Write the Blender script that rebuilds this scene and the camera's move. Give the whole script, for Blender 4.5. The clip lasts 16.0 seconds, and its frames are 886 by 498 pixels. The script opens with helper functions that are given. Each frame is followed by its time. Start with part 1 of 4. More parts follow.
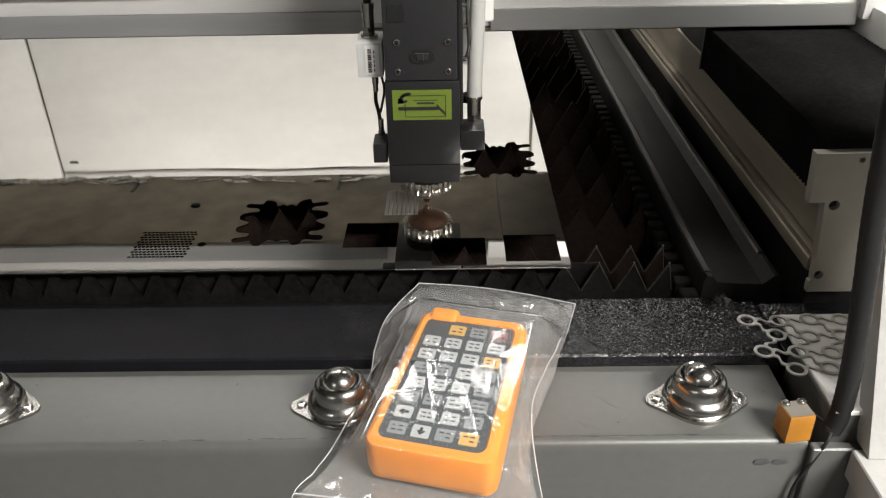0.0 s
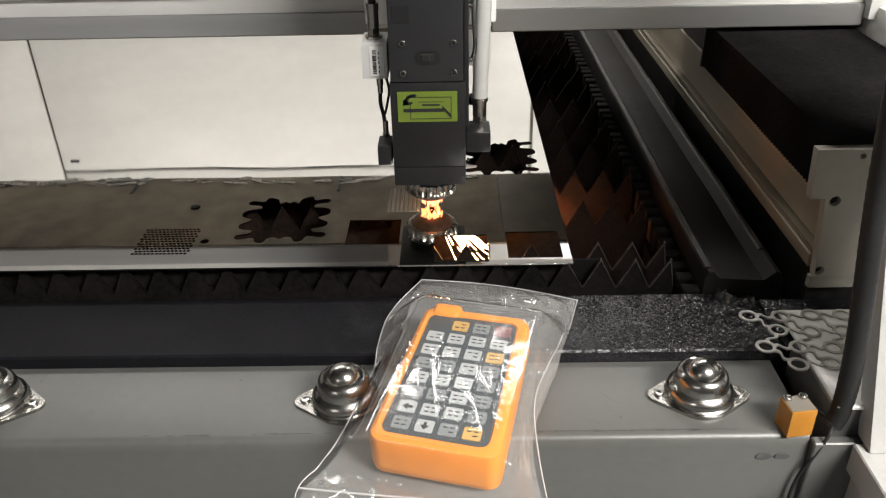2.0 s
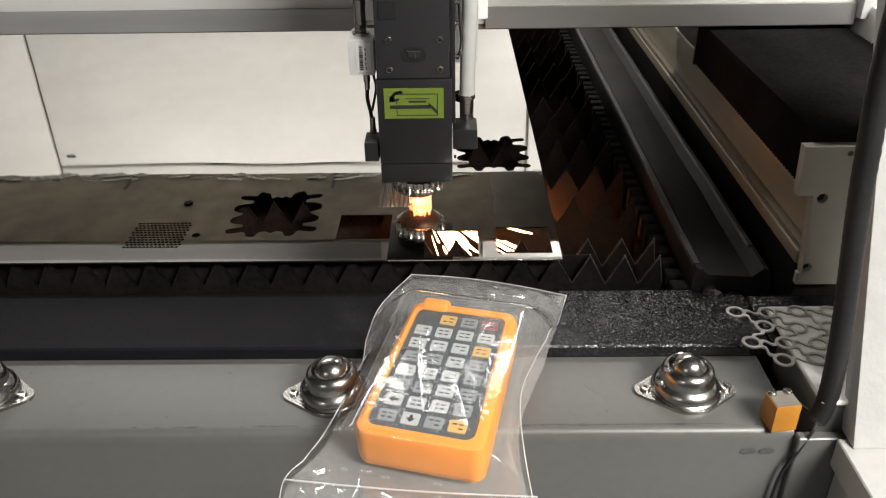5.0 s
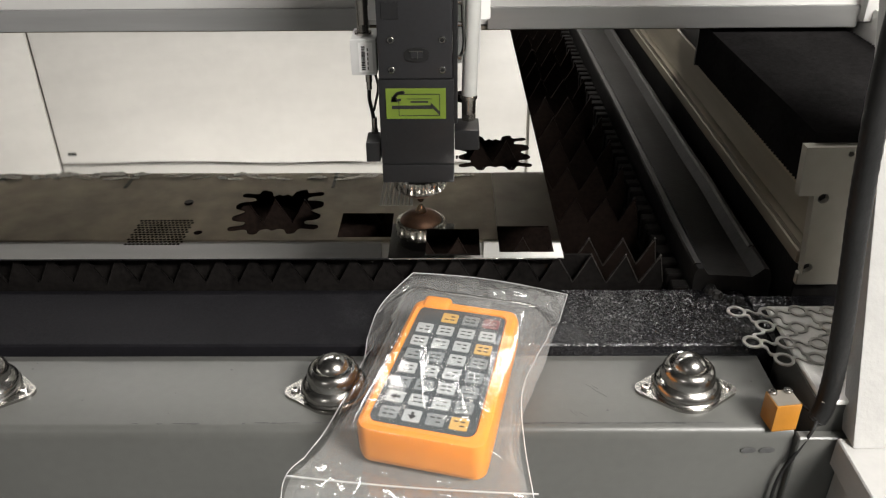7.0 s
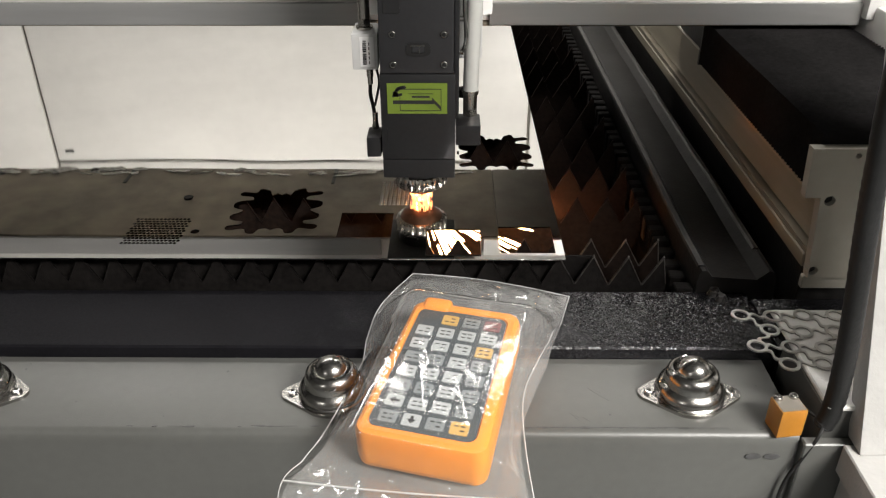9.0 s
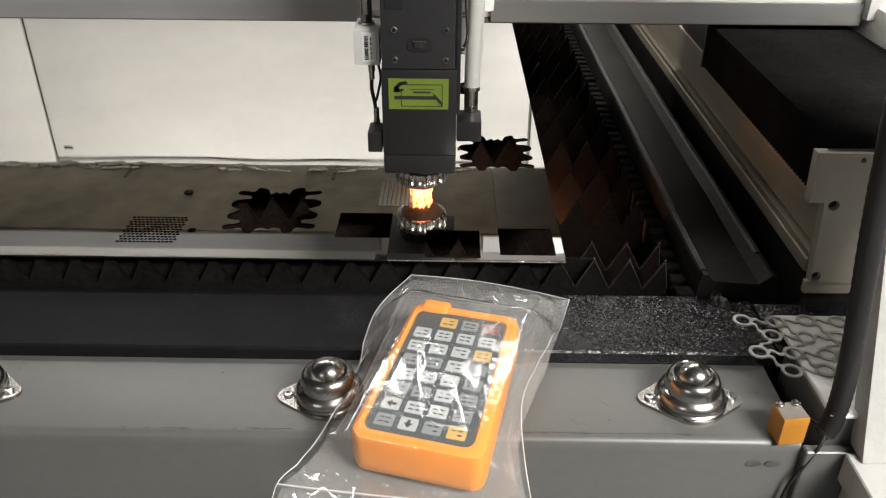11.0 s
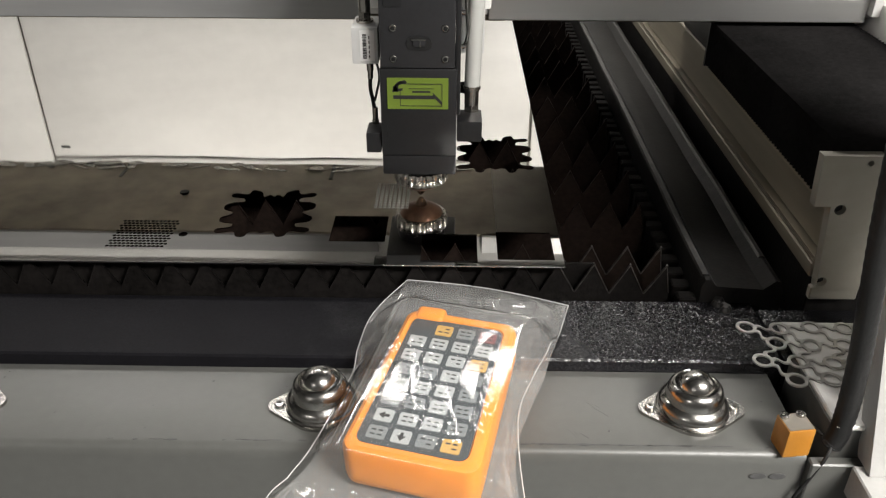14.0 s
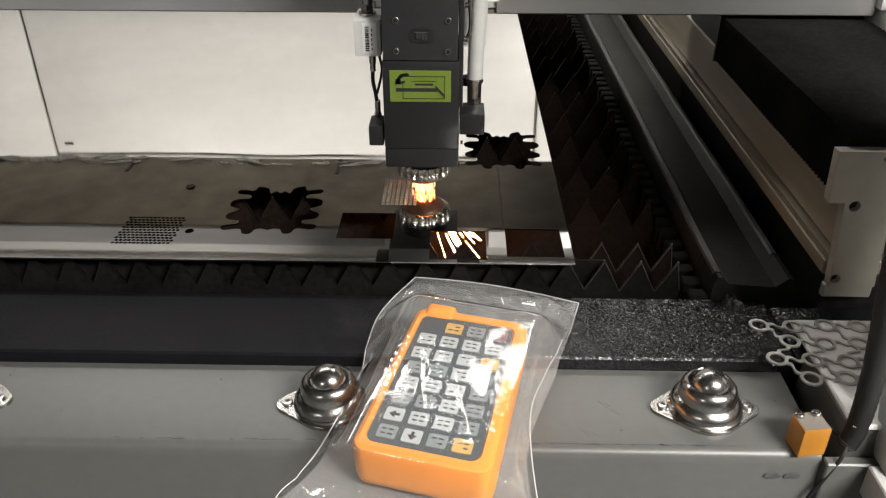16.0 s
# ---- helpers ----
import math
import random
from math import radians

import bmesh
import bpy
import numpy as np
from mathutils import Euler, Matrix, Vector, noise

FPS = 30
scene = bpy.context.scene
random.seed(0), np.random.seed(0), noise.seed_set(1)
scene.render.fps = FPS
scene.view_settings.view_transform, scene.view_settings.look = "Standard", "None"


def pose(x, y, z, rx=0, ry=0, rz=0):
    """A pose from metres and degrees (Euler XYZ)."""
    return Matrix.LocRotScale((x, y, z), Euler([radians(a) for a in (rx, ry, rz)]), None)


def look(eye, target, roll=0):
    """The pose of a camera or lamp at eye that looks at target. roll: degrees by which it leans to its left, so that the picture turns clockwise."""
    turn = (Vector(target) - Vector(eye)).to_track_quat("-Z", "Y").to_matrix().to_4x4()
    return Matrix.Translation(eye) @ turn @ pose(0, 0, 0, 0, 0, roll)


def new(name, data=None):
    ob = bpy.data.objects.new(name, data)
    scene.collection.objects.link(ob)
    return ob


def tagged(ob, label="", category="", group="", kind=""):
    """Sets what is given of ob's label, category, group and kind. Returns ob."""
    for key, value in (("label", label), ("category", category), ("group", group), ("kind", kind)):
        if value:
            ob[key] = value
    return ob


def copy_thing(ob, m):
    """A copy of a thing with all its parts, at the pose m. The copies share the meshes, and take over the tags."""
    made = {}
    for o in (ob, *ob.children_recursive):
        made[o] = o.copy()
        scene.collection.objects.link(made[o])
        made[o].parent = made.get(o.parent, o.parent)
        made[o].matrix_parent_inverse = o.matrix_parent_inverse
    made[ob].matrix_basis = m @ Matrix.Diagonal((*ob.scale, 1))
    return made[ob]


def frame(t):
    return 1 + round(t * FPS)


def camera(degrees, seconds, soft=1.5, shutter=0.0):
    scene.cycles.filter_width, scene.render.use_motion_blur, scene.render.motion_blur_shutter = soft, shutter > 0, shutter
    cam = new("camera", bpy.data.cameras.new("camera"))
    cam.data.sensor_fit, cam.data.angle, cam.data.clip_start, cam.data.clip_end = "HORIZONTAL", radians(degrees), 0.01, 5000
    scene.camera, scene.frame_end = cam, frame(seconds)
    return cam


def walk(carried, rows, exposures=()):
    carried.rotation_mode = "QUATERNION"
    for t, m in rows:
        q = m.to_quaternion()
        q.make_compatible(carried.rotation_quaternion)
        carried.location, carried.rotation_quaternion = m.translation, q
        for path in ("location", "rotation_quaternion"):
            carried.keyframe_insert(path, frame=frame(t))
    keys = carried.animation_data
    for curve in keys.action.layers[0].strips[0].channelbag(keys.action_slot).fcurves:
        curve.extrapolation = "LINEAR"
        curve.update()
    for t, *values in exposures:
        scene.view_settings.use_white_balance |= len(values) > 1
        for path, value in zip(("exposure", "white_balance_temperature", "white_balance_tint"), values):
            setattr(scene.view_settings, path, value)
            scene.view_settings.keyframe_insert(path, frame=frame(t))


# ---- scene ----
cam = camera(58.0, 16.0, soft=1.2)
PATH = [
    (0, (0.0071, -0.4435, 1.1915), (-0.0211, 1.2824, 0.1814), -1.21),
    (0.5, (0.0071, -0.4422, 1.1914), (-0.0190, 1.2835, 0.1809), -1.16),
    (1, (0.0060, -0.4428, 1.1913), (-0.0195, 1.2827, 0.1803), -1.17),
    (1.5, (0.0050, -0.4440, 1.1898), (-0.0194, 1.2825, 0.1806), -1.13),
    (2, (0.0047, -0.4469, 1.1905), (-0.0225, 1.2786, 0.1795), -1.26),
    (2.5, (0.0039, -0.4482, 1.1893), (-0.0179, 1.2785, 0.1802), -1.14),
    (3, (0.0100, -0.4464, 1.1913), (-0.0130, 1.2785, 0.1792), -1.19),
    (3.5, (0.0123, -0.4460, 1.1885), (-0.0074, 1.2807, 0.1794), -0.85),
    (4, (0.0119, -0.4472, 1.1893), (-0.0105, 1.2780, 0.1778), -0.83),
    (6.5, (0.0137, -0.4536, 1.1892), (-0.0126, 1.2693, 0.1739), -0.91),
    (7, (0.0106, -0.4530, 1.1884), (-0.0124, 1.2713, 0.1754), -0.56),
    (7.5, (0.0109, -0.4497, 1.1873), (-0.0078, 1.2745, 0.1740), -0.38),
    (8, (0.0100, -0.4446, 1.1864), (-0.0080, 1.2798, 0.1735), -0.19),
    (8.5, (0.0095, -0.4421, 1.1862), (-0.0068, 1.2811, 0.1711), -0.07),
    (9, (0.0090, -0.4440, 1.1850), (-0.0105, 1.2788, 0.1693), -0.17),
    (11.5, (0.0096, -0.4357, 1.1824), (-0.0089, 1.2872, 0.1667), 0.46),
    (12, (0.0110, -0.4346, 1.1827), (-0.0115, 1.2867, 0.1647), 0.30),
    (12.5, (0.0136, -0.4332, 1.1818), (-0.0064, 1.2863, 0.1607), 0.29),
    (13, (0.0119, -0.4300, 1.1803), (-0.0077, 1.2911, 0.1617), 0.37),
    (13.5, (0.0129, -0.4254, 1.1790), (-0.0088, 1.2958, 0.1607), 0.28),
    (14, (0.0145, -0.4209, 1.1805), (-0.0110, 1.2973, 0.1573), 0.23),
    (14.5, (0.0118, -0.4215, 1.1790), (-0.0135, 1.2971, 0.1564), 0.31),
    (15, (0.0122, -0.4240, 1.1790), (-0.0164, 1.2952, 0.1576), 0.25),
    (15.5, (0.0103, -0.4209, 1.1776), (-0.0205, 1.2974, 0.1546), 0.23),
    (16, (0.0087, -0.4155, 1.1770), (-0.0212, 1.2990, 0.1477), 0.16),
]
walk(cam, [(t, look(eye, target, roll)) for t, eye, target, roll in PATH])

# ---- world and light ----
world = bpy.data.worlds.new("world")
scene.world = world
world.use_nodes = True
world.node_tree.nodes["Background"].inputs[0].default_value = (0.9, 0.95, 1.0, 1)
world.node_tree.nodes["Background"].inputs[1].default_value = 0.14
scene.view_settings.exposure = 0.12


def area_lamp(name, eye, target, sx, sy, watts, colour=(1.0, 0.965, 0.92)):
    data = bpy.data.lights.new(name, "AREA")
    data.shape, data.size, data.size_y, data.energy, data.color = "RECTANGLE", sx, sy, watts, colour
    ob = new(name, data)
    ob.matrix_world = look(eye, target)
    return ob


# unseen stand-in lamps; the first hung low so the table dims leftwards
LAMPS = [(1.0, -0.95, 1.92, 94), (-2.3, -3.6, 2.86, 22)]
for lx, ly, lz, watts in LAMPS:
    area_lamp("standin_lamp", (lx, ly, lz), (lx, ly, 0), 1.2 if lz > 2 else 0.9, 0.3, watts)
# strip lamp under the machine's roof
area_lamp("strip_lamp", (-0.22, 0.76, 1.705), (-0.22, 0.76, 0), 1.5, 0.09, 8.2, (1.0, 0.97, 0.93))

# ---- materials ----


def nodes_of(name):
    m = bpy.data.materials.new(name)
    m.use_nodes = True
    nt = m.node_tree
    return m, nt, nt.nodes["Principled BSDF"]


def link(nt, a, b):
    nt.links.new(a, b)


def mat(name, base, rough=0.5, metal=0.0, vary=0.15, grain=60.0, stain=6.0, bump=0.0, bump_scale=400.0,
        rough_vary=0.1, stretch=(1, 1, 1), tint=None, coat=0.0, spec=0.5):
    """A surface with two scales of colour variation, uneven gloss and fine relief, in object space metres."""
    m, nt, p = nodes_of(name)
    N = nt.nodes.new
    co = N("ShaderNodeTexCoord")
    mp = N("ShaderNodeMapping")
    mp.inputs["Scale"].default_value = stretch
    link(nt, co.outputs["Object"], mp.inputs[0])
    fine, wide = N("ShaderNodeTexNoise"), N("ShaderNodeTexNoise")
    fine.inputs["Scale"].default_value, wide.inputs["Scale"].default_value = grain, stain
    fine.inputs["Detail"].default_value, wide.inputs["Detail"].default_value = 4, 5
    for n in (fine, wide):
        link(nt, mp.outputs[0], n.inputs["Vector"])
    mix = N("ShaderNodeMix")
    mix.data_type = "FLOAT"
    mix.inputs[0].default_value = 0.55
    link(nt, fine.outputs["Fac"], mix.inputs[2])
    link(nt, wide.outputs["Fac"], mix.inputs[3])
    ramp = N("ShaderNodeValToRGB")
    dark = tint or tuple(c * (1 - 2 * vary) for c in base)
    ramp.color_ramp.elements[0].position, ramp.color_ramp.elements[1].position = 0.3, 0.7
    ramp.color_ramp.elements[0].color = (*dark, 1)
    ramp.color_ramp.elements[1].color = (*[min(1, c * (1 + vary)) for c in base], 1)
    link(nt, mix.outputs[0], ramp.inputs[0])
    link(nt, ramp.outputs[0], p.inputs["Base Color"])
    rr = N("ShaderNodeMapRange")
    rr.inputs["To Min"].default_value = max(0.02, rough - rough_vary)
    rr.inputs["To Max"].default_value = min(1, rough + rough_vary)
    link(nt, wide.outputs["Fac"], rr.inputs["Value"])
    link(nt, rr.outputs[0], p.inputs["Roughness"])
    p.inputs["Metallic"].default_value = metal
    p.inputs["Specular IOR Level"].default_value = spec
    p.inputs["Coat Weight"].default_value = coat
    if bump:
        bn, b = N("ShaderNodeTexNoise"), N("ShaderNodeBump")
        bn.inputs["Scale"].default_value, bn.inputs["Detail"].default_value = bump_scale, 3
        link(nt, mp.outputs[0], bn.inputs["Vector"])
        b.inputs["Strength"].default_value, b.inputs["Distance"].default_value = bump, 0.001 if bump < 0.95 else 0.003
        link(nt, bn.outputs["Fac"], b.inputs["Height"])
        link(nt, b.outputs[0], p.inputs["Normal"])
    return m


def hot(name, colour, strength):
    m, nt, p = nodes_of(name)
    p.inputs["Base Color"].default_value = (*colour, 1)
    p.inputs["Emission Color"].default_value = (*colour, 1)
    p.inputs["Emission Strength"].default_value = strength
    return m


def sheet_steel():
    """Mirror-like stainless sheet: slight waves, faint smears."""
    m, nt, p = nodes_of("stainless_sheet")
    N = nt.nodes.new
    co, smear, wave, b = N("ShaderNodeTexCoord"), N("ShaderNodeTexNoise"), N("ShaderNodeTexNoise"), N("ShaderNodeBump")
    smear.inputs["Scale"].default_value, smear.inputs["Detail"].default_value = 14, 6
    wave.inputs["Scale"].default_value, wave.inputs["Detail"].default_value = 5.5, 1
    for n in (smear, wave):
        link(nt, co.outputs["Object"], n.inputs["Vector"])
    rr = N("ShaderNodeMapRange")
    rr.inputs["From Min"].default_value, rr.inputs["From Max"].default_value = 0.35, 0.75
    rr.inputs["To Min"].default_value, rr.inputs["To Max"].default_value = 0.012, 0.05
    link(nt, smear.outputs["Fac"], rr.inputs["Value"])
    link(nt, rr.outputs[0], p.inputs["Roughness"])
    cr = N("ShaderNodeValToRGB")
    cr.color_ramp.elements[0].color, cr.color_ramp.elements[1].color = (0.6, 0.59, 0.57, 1), (0.74, 0.73, 0.7, 1)
    link(nt, smear.outputs["Fac"], cr.inputs[0])
    link(nt, cr.outputs[0], p.inputs["Base Color"])
    p.inputs["Metallic"].default_value = 1
    b.inputs["Strength"].default_value, b.inputs["Distance"].default_value = 0.25, 0.0012
    link(nt, wave.outputs["Fac"], b.inputs["Height"])
    link(nt, b.outputs[0], p.inputs["Normal"])
    return m


def film_plastic(name="clear_film", haze_part=0.05):
    """Thin clear bag film: mostly clear, glossy where it faces away, with fine creases."""
    m, nt, p = nodes_of(name)
    N = nt.nodes.new
    clear, haze, gloss = N("ShaderNodeBsdfTransparent"), N("ShaderNodeBsdfDiffuse"), N("ShaderNodeBsdfGlossy")
    body, mix = N("ShaderNodeMixShader"), N("ShaderNodeMixShader")
    clear.inputs[0].default_value = (0.98, 0.98, 0.97, 1)
    haze.inputs[0].default_value = (0.75, 0.75, 0.74, 1)
    gloss.inputs["Roughness"].default_value = 0.085
    body.inputs[0].default_value = haze_part
    fr, co, n1, b, mul = N("ShaderNodeFresnel"), N("ShaderNodeTexCoord"), N("ShaderNodeTexNoise"), N("ShaderNodeBump"), N("ShaderNodeMath")
    fr.inputs["IOR"].default_value = 1.45
    n1.inputs["Scale"].default_value, n1.inputs["Detail"].default_value, n1.inputs["Distortion"].default_value = 38, 2, 0.8
    link(nt, co.outputs["Object"], n1.inputs["Vector"])
    b.inputs["Strength"].default_value, b.inputs["Distance"].default_value = 0.14, 0.002
    link(nt, n1.outputs["Fac"], b.inputs["Height"])
    link(nt, b.outputs[0], gloss.inputs["Normal"])
    mul.operation = "MULTIPLY_ADD"
    mul.inputs[1].default_value, mul.inputs[2].default_value = 1.6, 0.01
    link(nt, fr.outputs[0], mul.inputs[0])
    link(nt, mul.outputs[0], mix.inputs[0])
    link(nt, clear.outputs[0], body.inputs[1])
    link(nt, haze.outputs[0], body.inputs[2])
    link(nt, body.outputs[0], mix.inputs[1])
    link(nt, gloss.outputs[0], mix.inputs[2])
    link(nt, mix.outputs[0], nt.nodes["Material Output"].inputs[0])
    return m


def powder_coat():
    """Coarse black powder coat: small glossy beads that glint."""
    m = mat("black_textured_powder_coat", (0.0085, 0.0083, 0.0098), 0.16, 0.0, 0.2, 300, 20, 0, 700, 0.03, spec=0.45)
    nt = m.node_tree
    N = nt.nodes.new
    co, vo, sub, sc, ad, nm = (N("ShaderNodeTexCoord"), N("ShaderNodeTexVoronoi"), N("ShaderNodeVectorMath"), N("ShaderNodeVectorMath"),
                               N("ShaderNodeVectorMath"), N("ShaderNodeVectorMath"))
    vo.inputs["Scale"].default_value, vo.inputs["Randomness"].default_value = 950, 1.0
    link(nt, co.outputs["Object"], vo.inputs["Vector"])
    sub.operation, sc.operation, ad.operation, nm.operation = "SUBTRACT", "SCALE", "ADD", "NORMALIZE"
    sub.inputs[1].default_value = (0.5, 0.5, 0.5)
    link(nt, vo.outputs["Color"], sub.inputs[0])
    link(nt, sub.outputs[0], sc.inputs[0])
    link(nt, sc.outputs[0], ad.inputs[0])
    link(nt, co.outputs["Normal"], ad.inputs[1])
    link(nt, ad.outputs[0], nm.inputs[0])
    p = nt.nodes["Principled BSDF"]
    link(nt, nm.outputs[0], p.inputs["Normal"])
    # lamp sparkle painted by place: dull and smooth mid-rail, coarse at its end
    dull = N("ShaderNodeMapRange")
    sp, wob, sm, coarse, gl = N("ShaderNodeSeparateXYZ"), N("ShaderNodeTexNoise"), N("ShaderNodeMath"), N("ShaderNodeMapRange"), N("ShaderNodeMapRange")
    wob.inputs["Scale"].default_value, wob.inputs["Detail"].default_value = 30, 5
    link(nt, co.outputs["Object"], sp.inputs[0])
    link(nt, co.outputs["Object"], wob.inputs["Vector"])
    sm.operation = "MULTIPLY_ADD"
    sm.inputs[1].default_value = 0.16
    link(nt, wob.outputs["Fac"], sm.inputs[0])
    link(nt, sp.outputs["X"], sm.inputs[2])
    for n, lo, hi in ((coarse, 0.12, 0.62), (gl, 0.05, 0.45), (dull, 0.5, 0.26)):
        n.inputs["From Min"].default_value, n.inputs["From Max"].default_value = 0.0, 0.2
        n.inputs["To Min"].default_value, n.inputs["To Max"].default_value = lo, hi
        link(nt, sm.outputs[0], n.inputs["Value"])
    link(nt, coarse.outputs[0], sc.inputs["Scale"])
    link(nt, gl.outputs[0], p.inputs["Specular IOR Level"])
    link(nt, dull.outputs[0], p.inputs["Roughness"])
    return m


STEEL_SHEET = sheet_steel()
FILM = film_plastic()
BACK_FILM = film_plastic("clear_back_film", 0.17)
SEAM = film_plastic("clear_film_seam", 0.55)
TABLE = mat("painted_grey_steel", (0.086, 0.0865, 0.081), 0.42, 0.0, 0.06, 120, 9, 0.08, 900, 0.08)
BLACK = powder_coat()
BED = mat("sooty_bed_steel", (0.013, 0.009, 0.0075), 0.7, 0.0, 0.4, 60, 8, 0.3, 200, 0.15, spec=0.15)
BEDRAIL = mat("worn_black_bed_rail", (0.012, 0.0113, 0.0108), 0.42, 0.0, 0.45, 90, 10, 0.2, 300, 0.12, spec=0.09)
WORN = mat("worn_bright_edge", (0.05, 0.048, 0.046), 0.45, 0.7, 0.4, 60, 18, 0.2, 300, 0.15)
SLAT = mat("scorched_slat_steel", (0.0125, 0.008, 0.0062), 0.7, 0.0, 0.4, 200, 25, 0.3, 500, 0.15, spec=0.08)
# soot with the pit's shade put into the colour, darker than the slats
SOOT_SHADE = mat("soot_and_shade_steel", (0.0085, 0.0075, 0.007), 0.75, 0.0, 0.4, 200, 25, 0.3, 500, 0.15, spec=0.06)
SLAG = mat("slag_bright_edge", (0.14, 0.13, 0.12), 0.4, 0.8, 0.45, 300, 60, 0.3, 500, 0.15)
RAIL = mat("ground_rail_steel", (0.25, 0.22, 0.17), 0.4, 0.4, 0.2, 50, 7, 0.05, 600, 0.1, (1, 0.06, 1))
LATH = mat("pale_lath_steel", (0.3, 0.25, 0.18), 0.4, 0.3, 0.2, 50, 7, 0.05, 600, 0.1, (1, 0.06, 1))
BELLOWS = mat("black_bellows_fabric", (0.011, 0.0103, 0.0103), 0.85, 0.0, 0.3, 200, 20, 0.2, 900, spec=0.05)
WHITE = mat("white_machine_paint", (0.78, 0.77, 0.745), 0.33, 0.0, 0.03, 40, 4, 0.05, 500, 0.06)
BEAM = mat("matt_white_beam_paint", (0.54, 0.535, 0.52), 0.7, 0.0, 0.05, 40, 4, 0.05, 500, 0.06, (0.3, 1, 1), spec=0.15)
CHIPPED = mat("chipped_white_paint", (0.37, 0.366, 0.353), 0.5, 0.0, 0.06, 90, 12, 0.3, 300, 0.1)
PLATE = mat("cream_end_plate", (0.27, 0.255, 0.22), 0.45, 0.2, 0.06, 70, 8, 0.05, 600, 0.08)
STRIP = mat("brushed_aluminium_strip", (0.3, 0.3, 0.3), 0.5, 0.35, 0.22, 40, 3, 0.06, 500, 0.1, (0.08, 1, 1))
STRIP_LIT = mat("lit_aluminium_strip", (0.62, 0.62, 0.61), 0.3, 0.88, 0.06, 60, 3, 0.06, 500, 0.1, (0.08, 1, 1))
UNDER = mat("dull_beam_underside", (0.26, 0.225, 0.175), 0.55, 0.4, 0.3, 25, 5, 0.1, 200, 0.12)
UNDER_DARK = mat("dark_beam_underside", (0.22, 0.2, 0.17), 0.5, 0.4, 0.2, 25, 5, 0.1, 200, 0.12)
HEAD = mat("anodised_charcoal", (0.018, 0.018, 0.019), 0.42, 0.35, 0.12, 300, 14, 0.1, 1500, 0.05)
HEAD_TOP = mat("charcoal_cover", (0.024, 0.024, 0.026), 0.45, 0.3, 0.1, 300, 14, 0.1, 1500, 0.05)
RUBBER = mat("black_rubber", (0.011, 0.011, 0.011), 0.5, 0, 0.2, 200, 20, 0.2, 600, spec=0.3)
CHROME = mat("polished_steel", (0.38, 0.37, 0.35), 0.24, 1.0, 0.08, 120, 25, 0.03, 600, 0.07)
BROWNED = mat("heat_browned_steel", (0.15, 0.08, 0.05), 0.45, 0.6, 0.25, 120, 40, 0.05, 600, 0.1)
BRASS = mat("heat_tinted_nozzle", (0.22, 0.13, 0.08), 0.25, 1.0, 0.2, 120, 40, 0.03, 600, 0.08)
KNURL = mat("bright_knurled_steel", (0.6, 0.57, 0.52), 0.25, 1.0, 0.12, 150, 50, 0.03, 600, 0.08)
HOSE = mat("cloudy_grey_hose", (0.42, 0.42, 0.4), 0.35, 0.0, 0.05, 80, 10, 0.05, 400)
SENSOR = mat("pale_grey_sensor_case", (0.55, 0.55, 0.54), 0.4, 0.1, 0.04, 80, 10, 0.05, 600)
PAPER = mat("white_paper_label", (0.72, 0.72, 0.71), 0.5, 0, 0.03)
INK = mat("black_ink", (0.015, 0.015, 0.015), 0.5, 0, 0.1)
GREEN = mat("lime_green_sticker", (0.12, 0.172, 0.022), 0.35, 0, 0.05, 100, 20)
ORANGE = mat("orange_silicone", (0.74, 0.255, 0.02), 0.42, 0, 0.05, 60, 15, 0.05, 800)
AMBER = mat("amber_block", (0.36, 0.15, 0.018), 0.4, 0, 0.12, 80, 30, 0.1, 500)
PANEL = mat("dark_keypad_film", (0.036, 0.046, 0.052), 0.3, 0, 0.1, 120, 20)
KEY = mat("grey_key_print", (0.36, 0.38, 0.38), 0.35, 0, 0.05)
KEY_DIM = mat("dim_key_print", (0.18, 0.2, 0.205), 0.35, 0, 0.05)
KEY_YELLOW = mat("yellow_key_print", (0.5, 0.31, 0.08), 0.35, 0, 0.05)
KEY_RED = mat("red_key_print", (0.17, 0.055, 0.055), 0.35, 0, 0.05)
SCRAP = mat("cut_scrap_steel", (0.5, 0.49, 0.47), 0.35, 0.9, 0.12, 120, 30, 0.05, 500)
FLOOR = mat("grey_epoxy_floor", (0.28, 0.29, 0.29), 0.35, 0, 0.1, 8, 1.0)
ROOM = mat("grey_room_paint", (0.3, 0.3, 0.29), 0.8, 0, 0.03, 6, 0.8)
CEIL = mat("grey_ceiling_paint", (0.3, 0.3, 0.3), 0.9, 0, 0.02, 6, 0.8)
GLOW = hot("white_hot_metal", (1.0, 0.38, 0.1), 520)
EMBER = hot("orange_hot_spray", (1.0, 0.4, 0.16), 2.6)
SPARK = hot("spark_streak_glow", (1.0, 0.5, 0.2), 60)
HIDDEN_GLOW = hot("hidden_spark_glow", (1.0, 0.42, 0.15), 36)
STREAK = hot("cooling_spark_glow", (1.0, 0.62, 0.32), 14)
TUBE = hot("lamp_diffuser", (1.0, 0.95, 0.88), 6)
SMUDGE = mat("dark_smudge", (0.07, 0.07, 0.07), 0.6, 0, 0.3, 200, 60)
UNSEEN_DARK = mat("unseen_roof_dark_paint", (0.06, 0.06, 0.062), 0.6, 0, 0.1)
LEDGE = mat("worn_white_ledge_paint", (0.66, 0.65, 0.625), 0.5, 0.0, 0.07, 90, 12, 0.3, 300, 0.1)

# ---- mesh helpers ----


